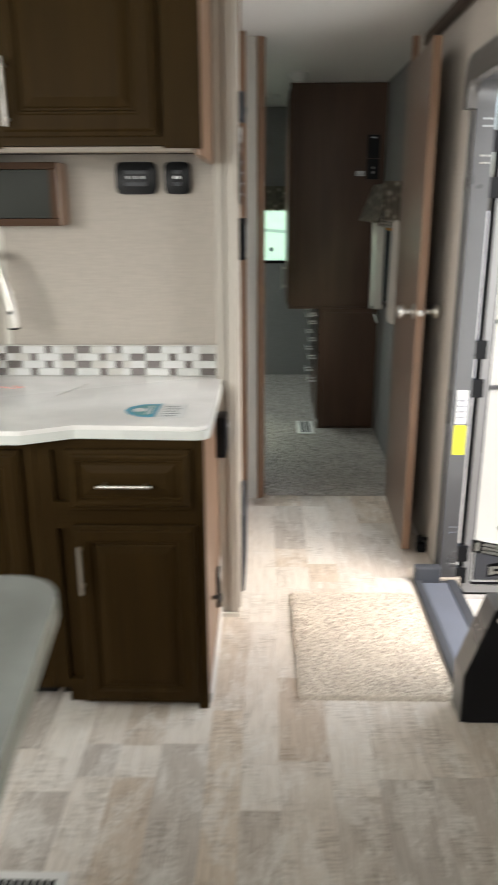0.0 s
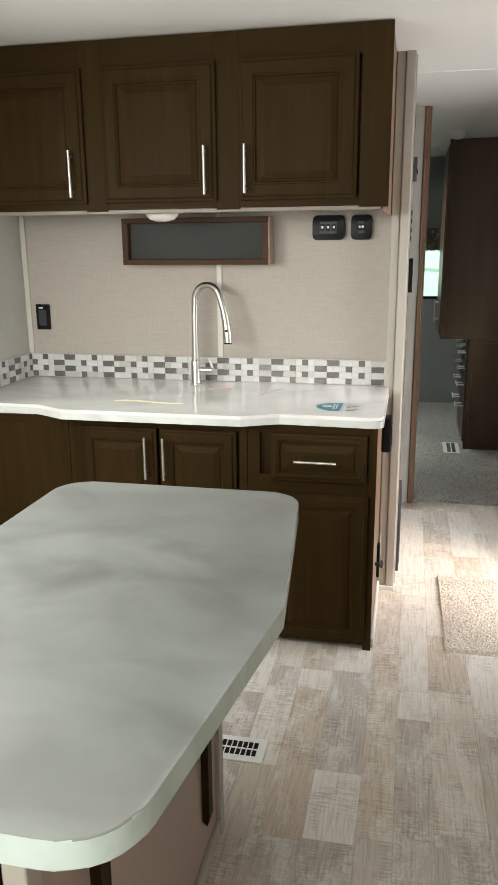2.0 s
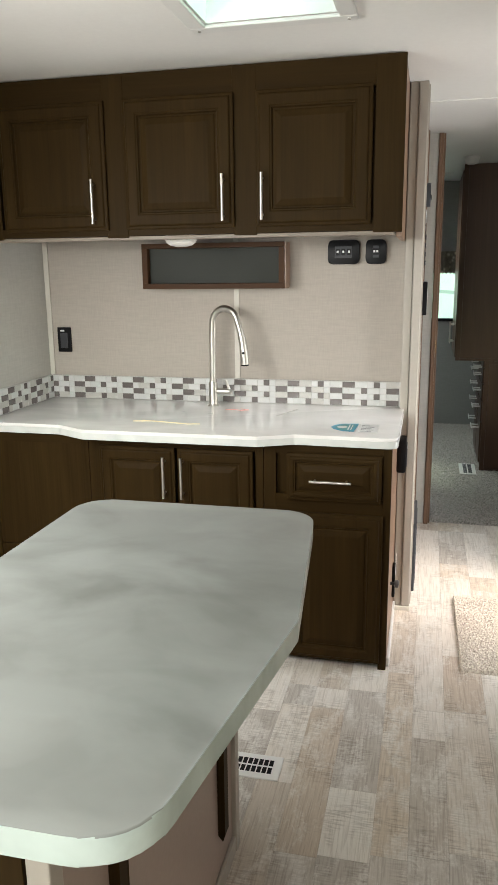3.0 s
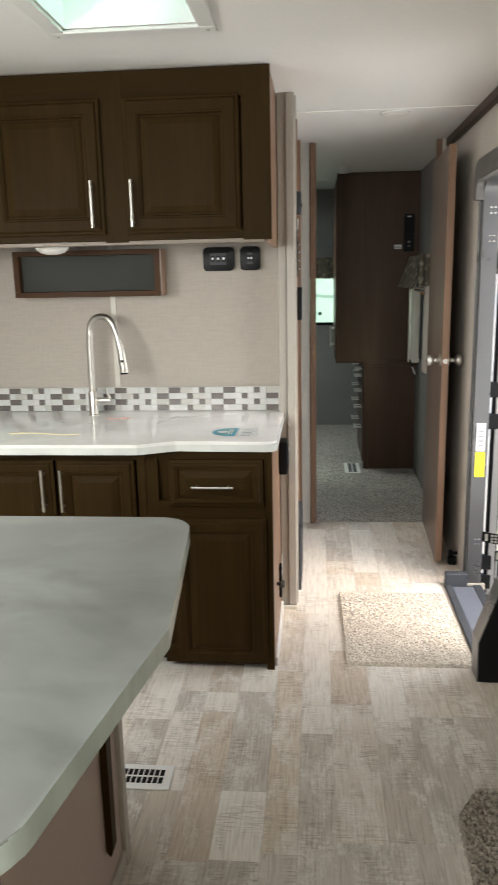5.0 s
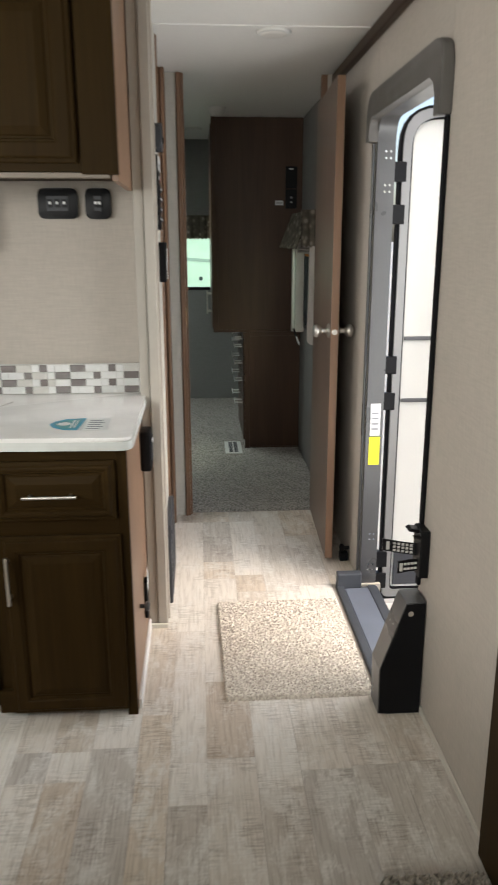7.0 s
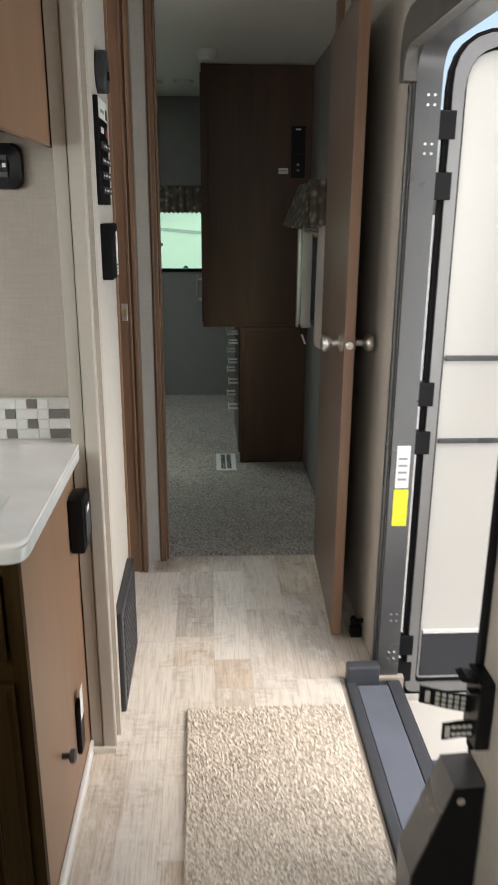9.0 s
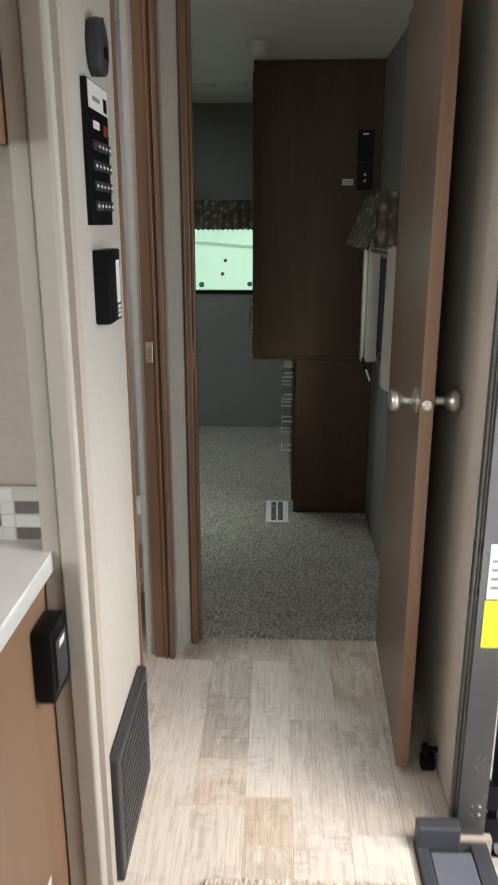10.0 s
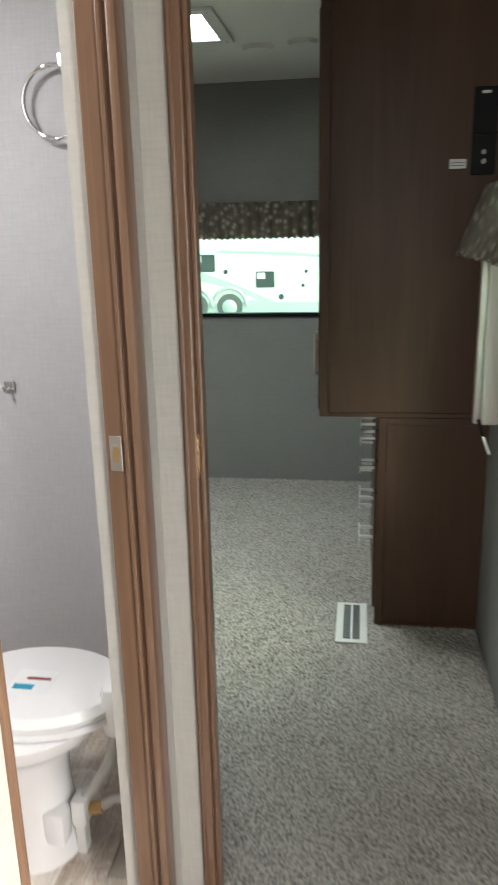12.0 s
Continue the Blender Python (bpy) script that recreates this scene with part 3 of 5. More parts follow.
def splash(parent):
    """Mosaic strip of small dark, white and grey tiles: wide and narrow columns, four rows."""
    rng = random.Random(11)
    kinds = [TILE_DARK, TILE_WHITE, TILE_GREY, TILE_MID]
    th = 0.0258

    def tile_mesh(w, mat_):
        bm = add_box(bmesh.new(), 0.0006, w - 0.0006, -0.006, 0.0, 0.0006, th - 0.0006)
        edges = [e for e in bm.edges if all(v.co.y < -0.005 for v in e.verts)]
        bmesh.ops.bevel(bm, geom=edges, offset=0.0012, segments=1, affect="EDGES")
        return finish("tile", bm, mat_)

    u = 1.615 / 60
    meshes = {(w, k): tile_mesh(w * u, kinds[k]) for w in (1, 2) for k in range(4)}
    o = ORIGIN[parent.name]
    # nine-step repeat of a wide and a narrow dark tile among pale ones
    odd = ((0, 2, True), (2, 2, False), (4, 1, False), (5, 1, True), (6, 1, False), (7, 2, False))
    even = ((0, 1, False), (1, 2, False), (3, 1, True), (4, 2, False), (6, 1, False), (7, 2, True))

    def run(length, place, turn):
        count = int(round(length / u))
        for row in range(4):
            for rep in range(-1, count // 9 + 2):
                for at_, w, dark in (odd if row % 2 else even):
                    i = rep * 9 + at_ - 3
                    if i < 0 or i + w > count:
                        if w == 1 or i + 1 < 0 or i >= count or not (i < 0 <= i + 1 or i + 1 == count):
                            continue
                        i, w = max(i, 0), 1
                    p = rng.random()
                    k = 0 if dark else (1 if p < 0.5 else (2 if p < 0.8 else 3))
                    ob = new("tile", meshes[(w, k)])
                    ob.parent = parent
                    ob.location = place(i * u, 0.912 + row * th) - o
                    ob.rotation_euler = (0, 0, turn)

    run(1.615, lambda p, z: Vector((-1.797 + p, 2.693, z)), 0.0)
    run(0.56, lambda p, z: Vector((-1.803, 2.125 + p, z)), radians(90))


sp = thing("backsplash", -1.0, 2.69, 0.91, "mosaic backsplash of dark, white and grey glass tiles", "backsplash")
part("grout_bed", bx(-1.806, -0.172, 2.6888, 2.6985, 0.911, 1.0165), GROUT, sp)
part("grout_bed", bx(-1.8095, -1.7988, 2.12, 2.6883, 0.911, 1.0165), GROUT, sp)
part("edge_strip", bx(-1.80, -0.172, 2.6875, 2.6935, 1.0155, 1.0185), TILE_GREY, sp)
splash(sp)

# ---- faucet ----
fx, fy = -0.982, 2.60
fa = thing("faucet", fx, fy, 0.91, "brushed nickel gooseneck kitchen faucet on the worktop", "faucet")
part("base", lathe([(0.026, 0.9105), (0.026, 0.9145), (0.0205, 0.917), (0.0195, 0.92), (0.0195, 1.008), (0.0185, 1.012), (0.0145, 1.014), (0.0145, 1.03)], (fx, fy, 0)), NICKEL, fa, "", True)
arc = [(fx, fy, 1.02), (fx + 0.001, fy, 1.20), (fx + 0.003, fy, 1.262)]
arc += [(fx + 0.064 - 0.061 * math.cos(a), fy - 0.02 * (1 - math.cos(a)), 1.268 + 0.066 * math.sin(a)) for a in [math.pi * k / 14 for k in range(1, 13)]]
arc += [(fx + 0.132, fy - 0.041, 1.255), (fx + 0.143, fy - 0.045, 1.215)]
part("neck", tube(arc, 0.0135, 14), NICKEL, fa, "", True)
part("spray_head", tube([(fx + 0.141, fy - 0.044, 1.222), (fx + 0.149, fy - 0.047, 1.185), (fx + 0.156, fy - 0.05, 1.13), (fx + 0.157, fy - 0.051, 1.10)], [0.0145, 0.016, 0.019, 0.018], 14), NICKEL, fa, "", True)
part("collar", tube([(fx + 0.143, fy - 0.045, 1.213), (fx + 0.1455, fy - 0.046, 1.203)], 0.0178, 14), NICKEL, fa, "", True)
part("spray_rim", tube([(fx + 0.1572, fy - 0.051, 1.0995), (fx + 0.1573, fy - 0.051, 1.094)], 0.0165, 14), BLACK, fa)
part("spray_button", tube([(fx + 0.155, fy - 0.066, 1.15), (fx + 0.155, fy - 0.071, 1.15)], 0.006, 10), BLACK, fa)
part("lever_hub", tube([(fx + 0.016, fy, 0.974), (fx + 0.079, fy - 0.012, 0.976), (fx + 0.083, fy - 0.013, 0.976)], [0.0125, 0.0125, 0.010], 14), NICKEL, fa, "", True)
part("lever", tube([(fx + 0.076, fy - 0.012, 0.982), (fx + 0.074, fy - 0.013, 0.992), (fx + 0.062, fy - 0.015, 1.028)], [0.007, 0.0065, 0.005], 10), NICKEL, fa, "", True)

# ---- small things on the worktop ----
st = thing("sticker", -0.32, 2.25, 0.91, "blue and teal product sticker flat on the worktop", "sticker")
drop = [(-0.415, 2.225), (-0.405, 2.262), (-0.375, 2.292), (-0.315, 2.302), (-0.322, 2.152), (-0.362, 2.156), (-0.40, 2.19)]
part("backing", prism(rounded(drop, [0.02] * 3 + [0.003] * 2 + [0.02] * 2, 4), 0.9108, 0.9112), BLUE, st)
part("inner_field", prism(rounded([(-0.402, 2.225), (-0.372, 2.277), (-0.326, 2.288), (-0.332, 2.168), (-0.372, 2.172)], [0.02] * 5, 4), 0.9113, 0.9115), TEAL, st)
part("disc", lathe([(0.02, 0.9116), (0.02, 0.9118)], (-0.372, 2.228, 0), "z", 20), PAPER, st)
part("band", bx(-0.349, -0.344, 2.18, 2.274, 0.9116, 0.9118), PAPER, st)
part("band", bx(-0.338, -0.334, 2.18, 2.274, 0.9116, 0.9118), PAPER, st)
part("card", bx(-0.308, -0.238, 2.15, 2.295, 0.9108, 0.9111), PAPER, st, "pale card with unreadable lines")
for i in range(5):
    part("print_line", bx(-0.30, -0.262 + 0.008 * (i % 2), 2.162 + 0.025 * i, 2.170 + 0.025 * i, 0.9112, 0.9113), INK, st)
mk = thing("grease_pencil_marks", -0.95, 2.3, 0.91, "faint pink and yellow pencil marks on the worktop", "marks")
part("pink_mark", tube([(-0.90, 2.50, 0.9105), (-0.87, 2.515, 0.9105), (-0.83, 2.495, 0.9105), (-0.80, 2.51, 0.9105), (-0.84, 2.53, 0.9105)], 0.0022, 6), PINKMARK, mk)
part("yellow_mark", tube([(-1.20, 2.20, 0.9103), (-1.12, 2.215, 0.9103), (-1.05, 2.20, 0.9103), (-0.97, 2.18, 0.9103), (-0.92, 2.19, 0.9103)], 0.003, 6), YELLOWMARK, mk)
part("yellow_mark", tube([(-1.17, 2.225, 0.9103), (-1.10, 2.205, 0.9103), (-1.0, 2.195, 0.9103)], 0.002, 6), YELLOWMARK, mk)
part("grey_mark", tube([(-0.66, 2.40, 0.9103), (-0.60, 2.56, 0.9103)], 0.0016, 6), TILE_GREY, mk)
for x, y in ((-1.06, 2.42), (-0.94, 2.40)):
    part("plug_hole", lathe([(0.012, 0.9104), (0.012, 0.9108)], (x, y, 0), "z", 16), TILE_MID, mk)

# ---- shelf box, switches, outlet, light, battens ----
sb = thing("shelf_box", -0.968, 2.63, 1.415, "red-brown wooden shelf box with smoked panel under the wall cabinet", "shelf")
X0, X1, Y0 = -1.29, -0.662, 2.598
part("bottom_rail", bx(X0, X1, Y0, 2.697, 1.415, 1.437, 0.001), SPICEWOOD, sb)
part("top_rail", bx(X0, X1, Y0, 2.697, 1.585, 1.605, 0.001), SPICEWOOD, sb)
part("side_rail", bx(X0, X0 + 0.025, Y0 + 0.0005, 2.697, 1.4375, 1.5845, 0.001), SPICEWOOD, sb)
part("side_rail", bx(X1 - 0.025, X1, Y0 + 0.0005, 2.697, 1.4375, 1.5845, 0.001), SPICEWOOD, sb)
part("end_cap", bx(X1 + 0.0005, X1 + 0.004, Y0 + 0.002, 2.697, 1.417, 1.603), TRIMWOOD, sb, "light wood end")
part("smoked_panel", bx(X0 + 0.026, X1 - 0.026, 2.628, 2.634, 1.438, 1.584), FROST, sb, "smoked acrylic panel")


def switch_plate(x0, x1, z0, z1, count, label):
    t = thing("switch_plate", (x0 + x1) / 2, 2.69, z0, label, "switch", "wall switches")
    o = rounded([(x0, z0), (x1, z0), (x1, z1), (x0, z1)], [0.022] * 4, 4)
    part("plate", prism(o, 2.672, 2.6985, "y", 0.006), BLACK, t, "", True)
    part("bezel", bx(x0 + 0.03, x1 - 0.03, 2.668, 2.6715, z0 + 0.025, z1 - 0.025, 0.001), DARKGREY, t)
    step = (x1 - x0 - 0.06) / count
    for i in range(count):
        c = x0 + 0.03 + step * (i + 0.5)
        part("rocker", bx(c - 0.008, c + 0.008, 2.664, 2.6675, z0 + 0.036, z1 - 0.036, 0.001), BLACK, t)
        part("mark", bx(c - 0.004, c + 0.004, 2.6628, 2.6638, (z0 + z1) / 2 - 0.003, (z0 + z1) / 2 + 0.006), PAPER, t, "white printed mark")


switch_plate(-0.492, -0.362, 1.51, 1.608, 3, "black plastic switch plate with three rockers")
switch_plate(-0.336, -0.252, 1.51, 1.608, 2, "black plastic switch plate with two rockers")
ou = thing("outlet", -1.726, 2.69, 1.127, "black wall outlet plate above the backsplash", "outlet")
part("plate", bx(-1.76, -1.693, 2.688, 2.6985, 1.127, 1.241, 0.003), BLACK, ou)
part("socket", bx(-1.745, -1.708, 2.685, 2.6878, 1.145, 1.215, 0.002), DARKGREY, ou)
part("mark", bx(-1.742, -1.722, 2.6835, 2.6848, 1.222, 1.229), PAPER, ou)
ul = thing("under_cabinet_light", -1.03, 2.38, 1.59, "round white dome light under the wall cabinet", "light")
part("rim", lathe([(0.062, 1.606), (0.064, 1.622), (0.06, 1.631)], (-1.03, 2.36, 0), "z", 28), WHITEPL, ul, "", True)
part("dome", lathe([(0.02, 1.583), (0.045, 1.589), (0.058, 1.600), (0.06, 1.607)], (-1.03, 2.36, 0), "z", 28), DIFFUSER, ul, "", True)
structure("trim_batten_mid", -0.905, -0.883, 2.693, 2.6985, 1.019, 1.63, BATTEN, "vertical wall batten behind the faucet", "trim", 0.001)
structure("trim_batten_corner", -1.8085, -1.785, 2.690, 2.6985, 1.019, 1.63, BATTEN, "vertical corner batten", "trim", 0.001)

# ---- partition end beside the counter ----
structure("trim_partition_corner", -0.141, -0.105, 2.635, 2.654, 0.0, CEIL_Z, GREIGE_TRIM, "greige corner trim where kitchen and hall walls meet", "trim", 0.004)
structure("trim_partition_end", -0.175, -0.143, 2.642, 2.698, 0.0, CEIL_Z, GREIGE_TRIM, "greige wall end beside the counter", "trim", 0.002)
structure("baseboard_partition", -0.177, -0.104, 2.622, 2.634, 0.0, 0.018, BATTEN, "pale base strip under the partition end", "trim", 0.002)
eo = thing("side_outlet_box", -0.165, 2.6, 0.65, "black surface outlet box on the light wood cabinet end", "outlet")
part("box", bx(-0.1775, -0.140, 2.545, 2.635, 0.655, 0.80, 0.008), BLACK, eo, "", True)
part("cover", bx(-0.1398, -0.136, 2.56, 2.62, 0.68, 0.775, 0.002), DARKGREY, eo)
part("label_strip", bx(-0.1358, -0.1352, 2.575, 2.605, 0.755, 0.768), PAPER, eo)
lo = thing("low_switch", -0.17, 2.5, 0.12, "black low switch with a white tag on the cabinet end", "switch")
part("plate", bx(-0.1777, -0.165, 2.465, 2.515, 0.13, 0.27, 0.004), BLACK, lo)
part("tag", bx(-0.1645, -0.1635, 2.47, 2.505, 0.23, 0.315, 0.0), PAPER, lo, "white paper tag")
kn = thing("panel_knob", -0.16, 2.30, 0.26, "small dark metal knob on the cabinet end", "knob")
part("stem", tube([(-0.178, 2.30, 0.265), (-0.16, 2.30, 0.265)], 0.007, 10), DARKGREY, kn)
part("head", lathe([(0.008, 0), (0.016, 0.004), (0.016, 0.014), (0.01, 0.018)], (-0.162, 2.30, 0.265), "x", 16), ALU, kn, "", True)

# ---- island ----
il = thing("kitchen_island", -0.62, 0.65, 0, "kitchen island with grey marble-look top and taupe panelled body", "kitchen island")
iso = rounded([(-0.935, 1.222), (-0.935, 0.085), (-0.35, 0.085), (-0.27, 0.63), (-0.328, 1.222)], [0.09, 0.1, 0.1, 0.02, 0.09], 8)
itop = part("top", prism(iso, 0.868, 0.906, "z", 0.004), [ISLAND, ISLAND_EDGE_LIT], il, "grey marble-look laminate top, edge coloured paler for window light", True)
# upright faces get the lightened copy of the laminate
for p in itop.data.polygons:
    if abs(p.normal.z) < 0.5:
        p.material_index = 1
IX = -0.515
part("body", bx(-0.90, IX - 0.014, 0.19, 1.105, 0.0, 0.866), ISLAND_SIDE, il)
part("side_panel", bx(IX - 0.013, IX - 0.004, 0.20, 1.095, 0.012, 0.86, 0.001), ISLAND_SIDE, il)
part("corner_post", bx(IX - 0.026, IX + 0.008, 1.085, 1.119, 0.0, 0.866, 0.003), GREIGE_TRIM, il)
part("corner_post", bx(IX - 0.026, IX + 0.008, 0.176, 0.21, 0.0, 0.866, 0.003), GREIGE_TRIM, il)
part("support_bracket", prism([(IX - 0.004, 0.866), (IX - 0.004, 0.155), (IX + 0.008, 0.14), (IX + 0.014, 0.16), (IX + 0.014, 0.70), (IX + 0.15, 0.866)], 0.955, 0.99, "y", 0.002), CAB, il, "dark wooden bracket under the top")
part("support_bracket", prism([(IX - 0.004, 0.866), (IX - 0.004, 0.155), (IX + 0.008, 0.14), (IX + 0.014, 0.16), (IX + 0.014, 0.70), (IX + 0.15, 0.866)], 0.36, 0.395, "y", 0.002), CAB, il, "dark wooden bracket under the top")
part("end_panel", bx(-0.885, IX - 0.03, 0.176, 0.1895, 0.05, 0.86, 0.001), CAB, il, "dark wooden end panel")
part("base_strip", bx(IX - 0.003, IX + 0.006, 0.212, 1.083, 0.0, 0.05, 0.002), GREIGE_TRIM, il)

# ---- floor registers ----


def register(x0, x1, y0, y1, cols, rows_, mat_, dark, label, z=0.0):
    t = thing("floor_register", (x0 + x1) / 2, (y0 + y1) / 2, z, label, "floor vent")
    part("frame", bx(x0, x1, y0, y1, z, z + 0.006, 0.003), mat_, t)
    mx, my = 0.024, 0.02
    w, h = (x1 - x0 - 2 * mx) / cols, (y1 - y0 - 2 * my) / rows_
    for i in range(cols):
        for j in range(rows_):
            a, b = x0 + mx + i * w, y0 + my + j * h
            part("slot", bx(a + w * 0.12, a + w * 0.88, b + h * 0.12, b + h * 0.88, z + 0.0055, z + 0.0068), dark, t)
    return t


register(-0.72, -0.456, 1.376, 1.487, 13, 2, WHITEPL, BLACK, "white metal floor register with black slots")
register(0.20, 0.318, 4.965, 5.27, 2, 14, WHITEPL, DARKGREY, "pale plastic floor register in the carpet", 0.012)

# ---- hall wall fittings ----
HX = -0.112
cp = thing("control_panel", HX, 2.98, 1.48, "black monitor panel with rows of lit rocker switches", "control panel")
part("plate", bx(HX, HX + 0.012, 2.865, 3.035, 1.478, 1.735, 0.002), BLACK, cp)
part("screen_film", bx(HX + 0.0125, HX + 0.0133, 2.87, 3.03, 1.685, 1.732), PAPER, cp, "white protective label")
part("film_mark", bx(HX + 0.0134, HX + 0.0138, 2.99, 3.02, 1.69, 1.715), BLACK, cp)
part("film_mark", bx(HX + 0.0134, HX + 0.0138, 2.90, 2.96, 1.70, 1.708), INK, cp)
part("display", bx(HX + 0.0125, HX + 0.0135, 2.985, 3.02, 1.646, 1.666), RED, cp, "dark red display")
part("name_strip", bx(HX + 0.0125, HX + 0.0133, 2.90, 2.95, 1.652, 1.666), PAPER, cp)
for r in range(4):
    for c in range(5):
        y = 2.885 + c * 0.03
        z = 1.505 + r * 0.036
        part("rocker", bx(HX + 0.0125, HX + 0.017, y, y + 0.022, z, z + 0.018, 0.001), DARKGREY, cp)
        part("mark", bx(HX + 0.0172, HX + 0.0176, y + 0.004, y + 0.018, z + 0.006, z + 0.011), RED if (r == 3 and c == 0) else PAPER, cp)
th_ = thing("thermostat", HX, 2.95, 1.285, "black box thermostat with a white display", "thermostat")
part("case", bx(HX, HX + 0.03, 2.885, 3.0, 1.288, 1.432, 0.004), BLACK, th_, "", True)
part("display", bx(HX + 0.0302, HX + 0.0315, 2.955, 2.985, 1.325, 1.41, 0.0005), PAPER, th_, "white display strip")
for i in range(3):
    part("button", bx(HX + 0.0302, HX + 0.032, 2.958, 2.983, 1.296 + i * 0.009, 1.302 + i * 0.009), WHITEPL, th_)
co = thing("wall_phone_holder", HX, 2.98, 1.755, "dark grey oval plastic alarm on the hall wall", "alarm")
part("case", prism(rounded([(2.925, 1.75), (3.0, 1.75), (3.0, 1.85), (2.925, 1.85)], [0.035] * 4, 5), HX, HX + 0.028, "x", 0.008), DARKGREY, co, "", True)
part("button", bx(HX + 0.028, HX + 0.032, 2.955, 2.972, 1.78, 1.80, 0.001), BLACK, co)
gr = thing("return_air_grille", HX, 2.94, 0.04, "dark grey plastic return air grille low on the hall wall", "vent")
part("frame", bx(HX, HX + 0.024, 2.755, 3.125, 0.035, 0.365, 0.006), DARKGREY, gr)
for i in range(12):
    part("louvre", bx(HX + 0.0235, HX + 0.0262, 2.79, 3.09, 0.064 + i * 0.0235, 0.077 + i * 0.0235, 0.001), DARKGREY, gr)
structure("trim_bath_near", -0.159, -0.105, 3.1655, 3.178, 0.0, CEIL_Z, TRIMWOOD, "brown wood edge strip at the bathroom doorway", "trim", 0.003)

# bathroom doorway far jamb, bedroom doorway jamb
bj = thing("bathroom_door_frame", -0.13, 3.74, 0, "brown wooden bathroom door jamb with a strike plate", "door frame")
part("jamb", bx(-0.165, -0.112, 3.732, 3.7485, 0.0, CEIL_Z, 0.002), TRIMWOOD, bj)
part("stop", bx(-0.128, -0.120, 3.722, 3.7318, 0.0, CEIL_Z, 0.002), TRIMWOOD, bj)
part("casing", bx(-0.1115, -0.094, 3.718, 3.775, 0.0, CEIL_Z, 0.006), TRIMWOOD, bj, "", True)
sp_ = part("strike_plate", bx(-0.158, -0.135, 3.7295, 3.7318, 1.06, 1.125, 0.001), NICKEL, bj, "nickel strike plate")
part("strike_hole", bx(-0.151, -0.141, 3.7285, 3.7293, 1.078, 1.105), BRASS, sp_)
bd = thing("bedroom_door_frame", -0.04, 3.85, 0, "brown wooden bedroom door jamb with fine grooves", "door frame")
part("jamb", bx(-0.054, -0.028, 3.828, 3.88, 0.0, CEIL_Z, 0.003), TRIMWOOD, bd)
part("stop", bx(-0.0275, -0.018, 3.848, 3.88, 0.0, CEIL_Z, 0.002), TRIMWOOD, bd)
part("bead", bx(-0.05, -0.043, 3.822, 3.8278, 0.0, CEIL_Z, 0.002), TRIMWOOD, bd)
bj.location.x -= 0.007
part("strike_plate", bx(-0.0278, -0.0262, 3.831, 3.845, 1.02, 1.10, 0.0005), BRASS, bd)
hj = thing("door_frame", 0.67, 3.86, 0, "brown wooden hinge jamb of the bedroom doorway", "door frame")
part("jamb", bx(0.637, 0.6645, 3.850, 3.89, 0.0, CEIL_Z, 0.003), TRIMWOOD, hj)

# open bedroom door
bdoor = thing("bedroom_door", 0.637, 3.845, 0, "open brown wooden bedroom door with satin ball knobs", "door")
ln = 0.665
leaf = part("leaf", bx(0.619, 0.652, 3.845 - ln, 3.845, 0.022, 2.06, 0.0015), DOORWOOD, bdoor)
part("edge_band", bx(0.6195, 0.6515, 3.845 - ln - 0.0035, 3.845 - ln - 0.0003, 0.023, 2.059), TRIMWOOD, bdoor, "lighter door edge")
ky = 3.845 - ln + 0.055
for s in (-1, 1):
    x = 0.6355 + s * 0.0168
    prof = [(0.031, 0.0), (0.031, 0.004), (0.022, 0.009), (0.011, 0.013), (0.011, 0.032), (0.018, 0.037), (0.027, 0.046), (0.029, 0.055), (0.026, 0.064), (0.015, 0.070)]
    bmk = lathe(prof, (0, 0, 0), "x", 24)
    if s < 0:
        moved(bmk, Matrix.Rotation(math.pi, 4, "Z"))
    part("knob", moved(bmk, Matrix.Translation((x, ky, 1.06))), NICKEL, bdoor, "satin nickel ball knob", True)
part("latch_plate", lathe([(0.0125, 0), (0.0125, -0.0012), (0.011, -0.002)], (0.6355, 3.845 - ln - 0.0036, 1.06), "y", 20), NICKEL, bdoor, "", True)
part("latch_bolt", tube([(0.6355, 3.845 - ln - 0.002, 1.06), (0.6355, 3.845 - ln - 0.013, 1.06)], 0.008, 12), NICKEL, bdoor)
bdoor.rotation_euler = (0, 0, radians(-2.2))
ds = thing("door_stop", 0.69, 3.2, 0.03, "black rubber door stop on the wall base", "door stop")
part("stem", tube([(WX - 0.001, 3.205, 0.06), (0.682, 3.205, 0.06)], 0.008, 10), RUBBER, ds)
part("bumper", lathe([(0.01, 0), (0.018, 0.004), (0.018, 0.016), (0.01, 0.02)], (0.666, 3.205, 0.06), "x", 14), RUBBER, ds, "", True)
part("foot", bx(0.665, 0.705, 3.185, 3.225, 0.0, 0.04, 0.006), RUBBER, ds)

# ---- crown trim, right wall panel ----
structure("trim_crown_right", WX - 0.03, WX - 0.001, -2.6, 3.84, 2.145, 2.1895, CROWN, "dark wood crown strip along the ceiling", "trim", 0.006)
tall = thing("tall_cabinet", 0.70, 1.0, 0, "tall dark wooden cabinet side against the wall", "cabinet")
part("side", bx(0.688, WX - 0.001, 0.35, 1.475, 0.0, 2.14, 0.003), CAB, tall)
structure("baseboard_right", WX - 0.006, WX - 0.001, 1.48, 2.04, 0.0, 0.02, BATTEN, "thin pale base bead along the right wall", "trim", 0.001)

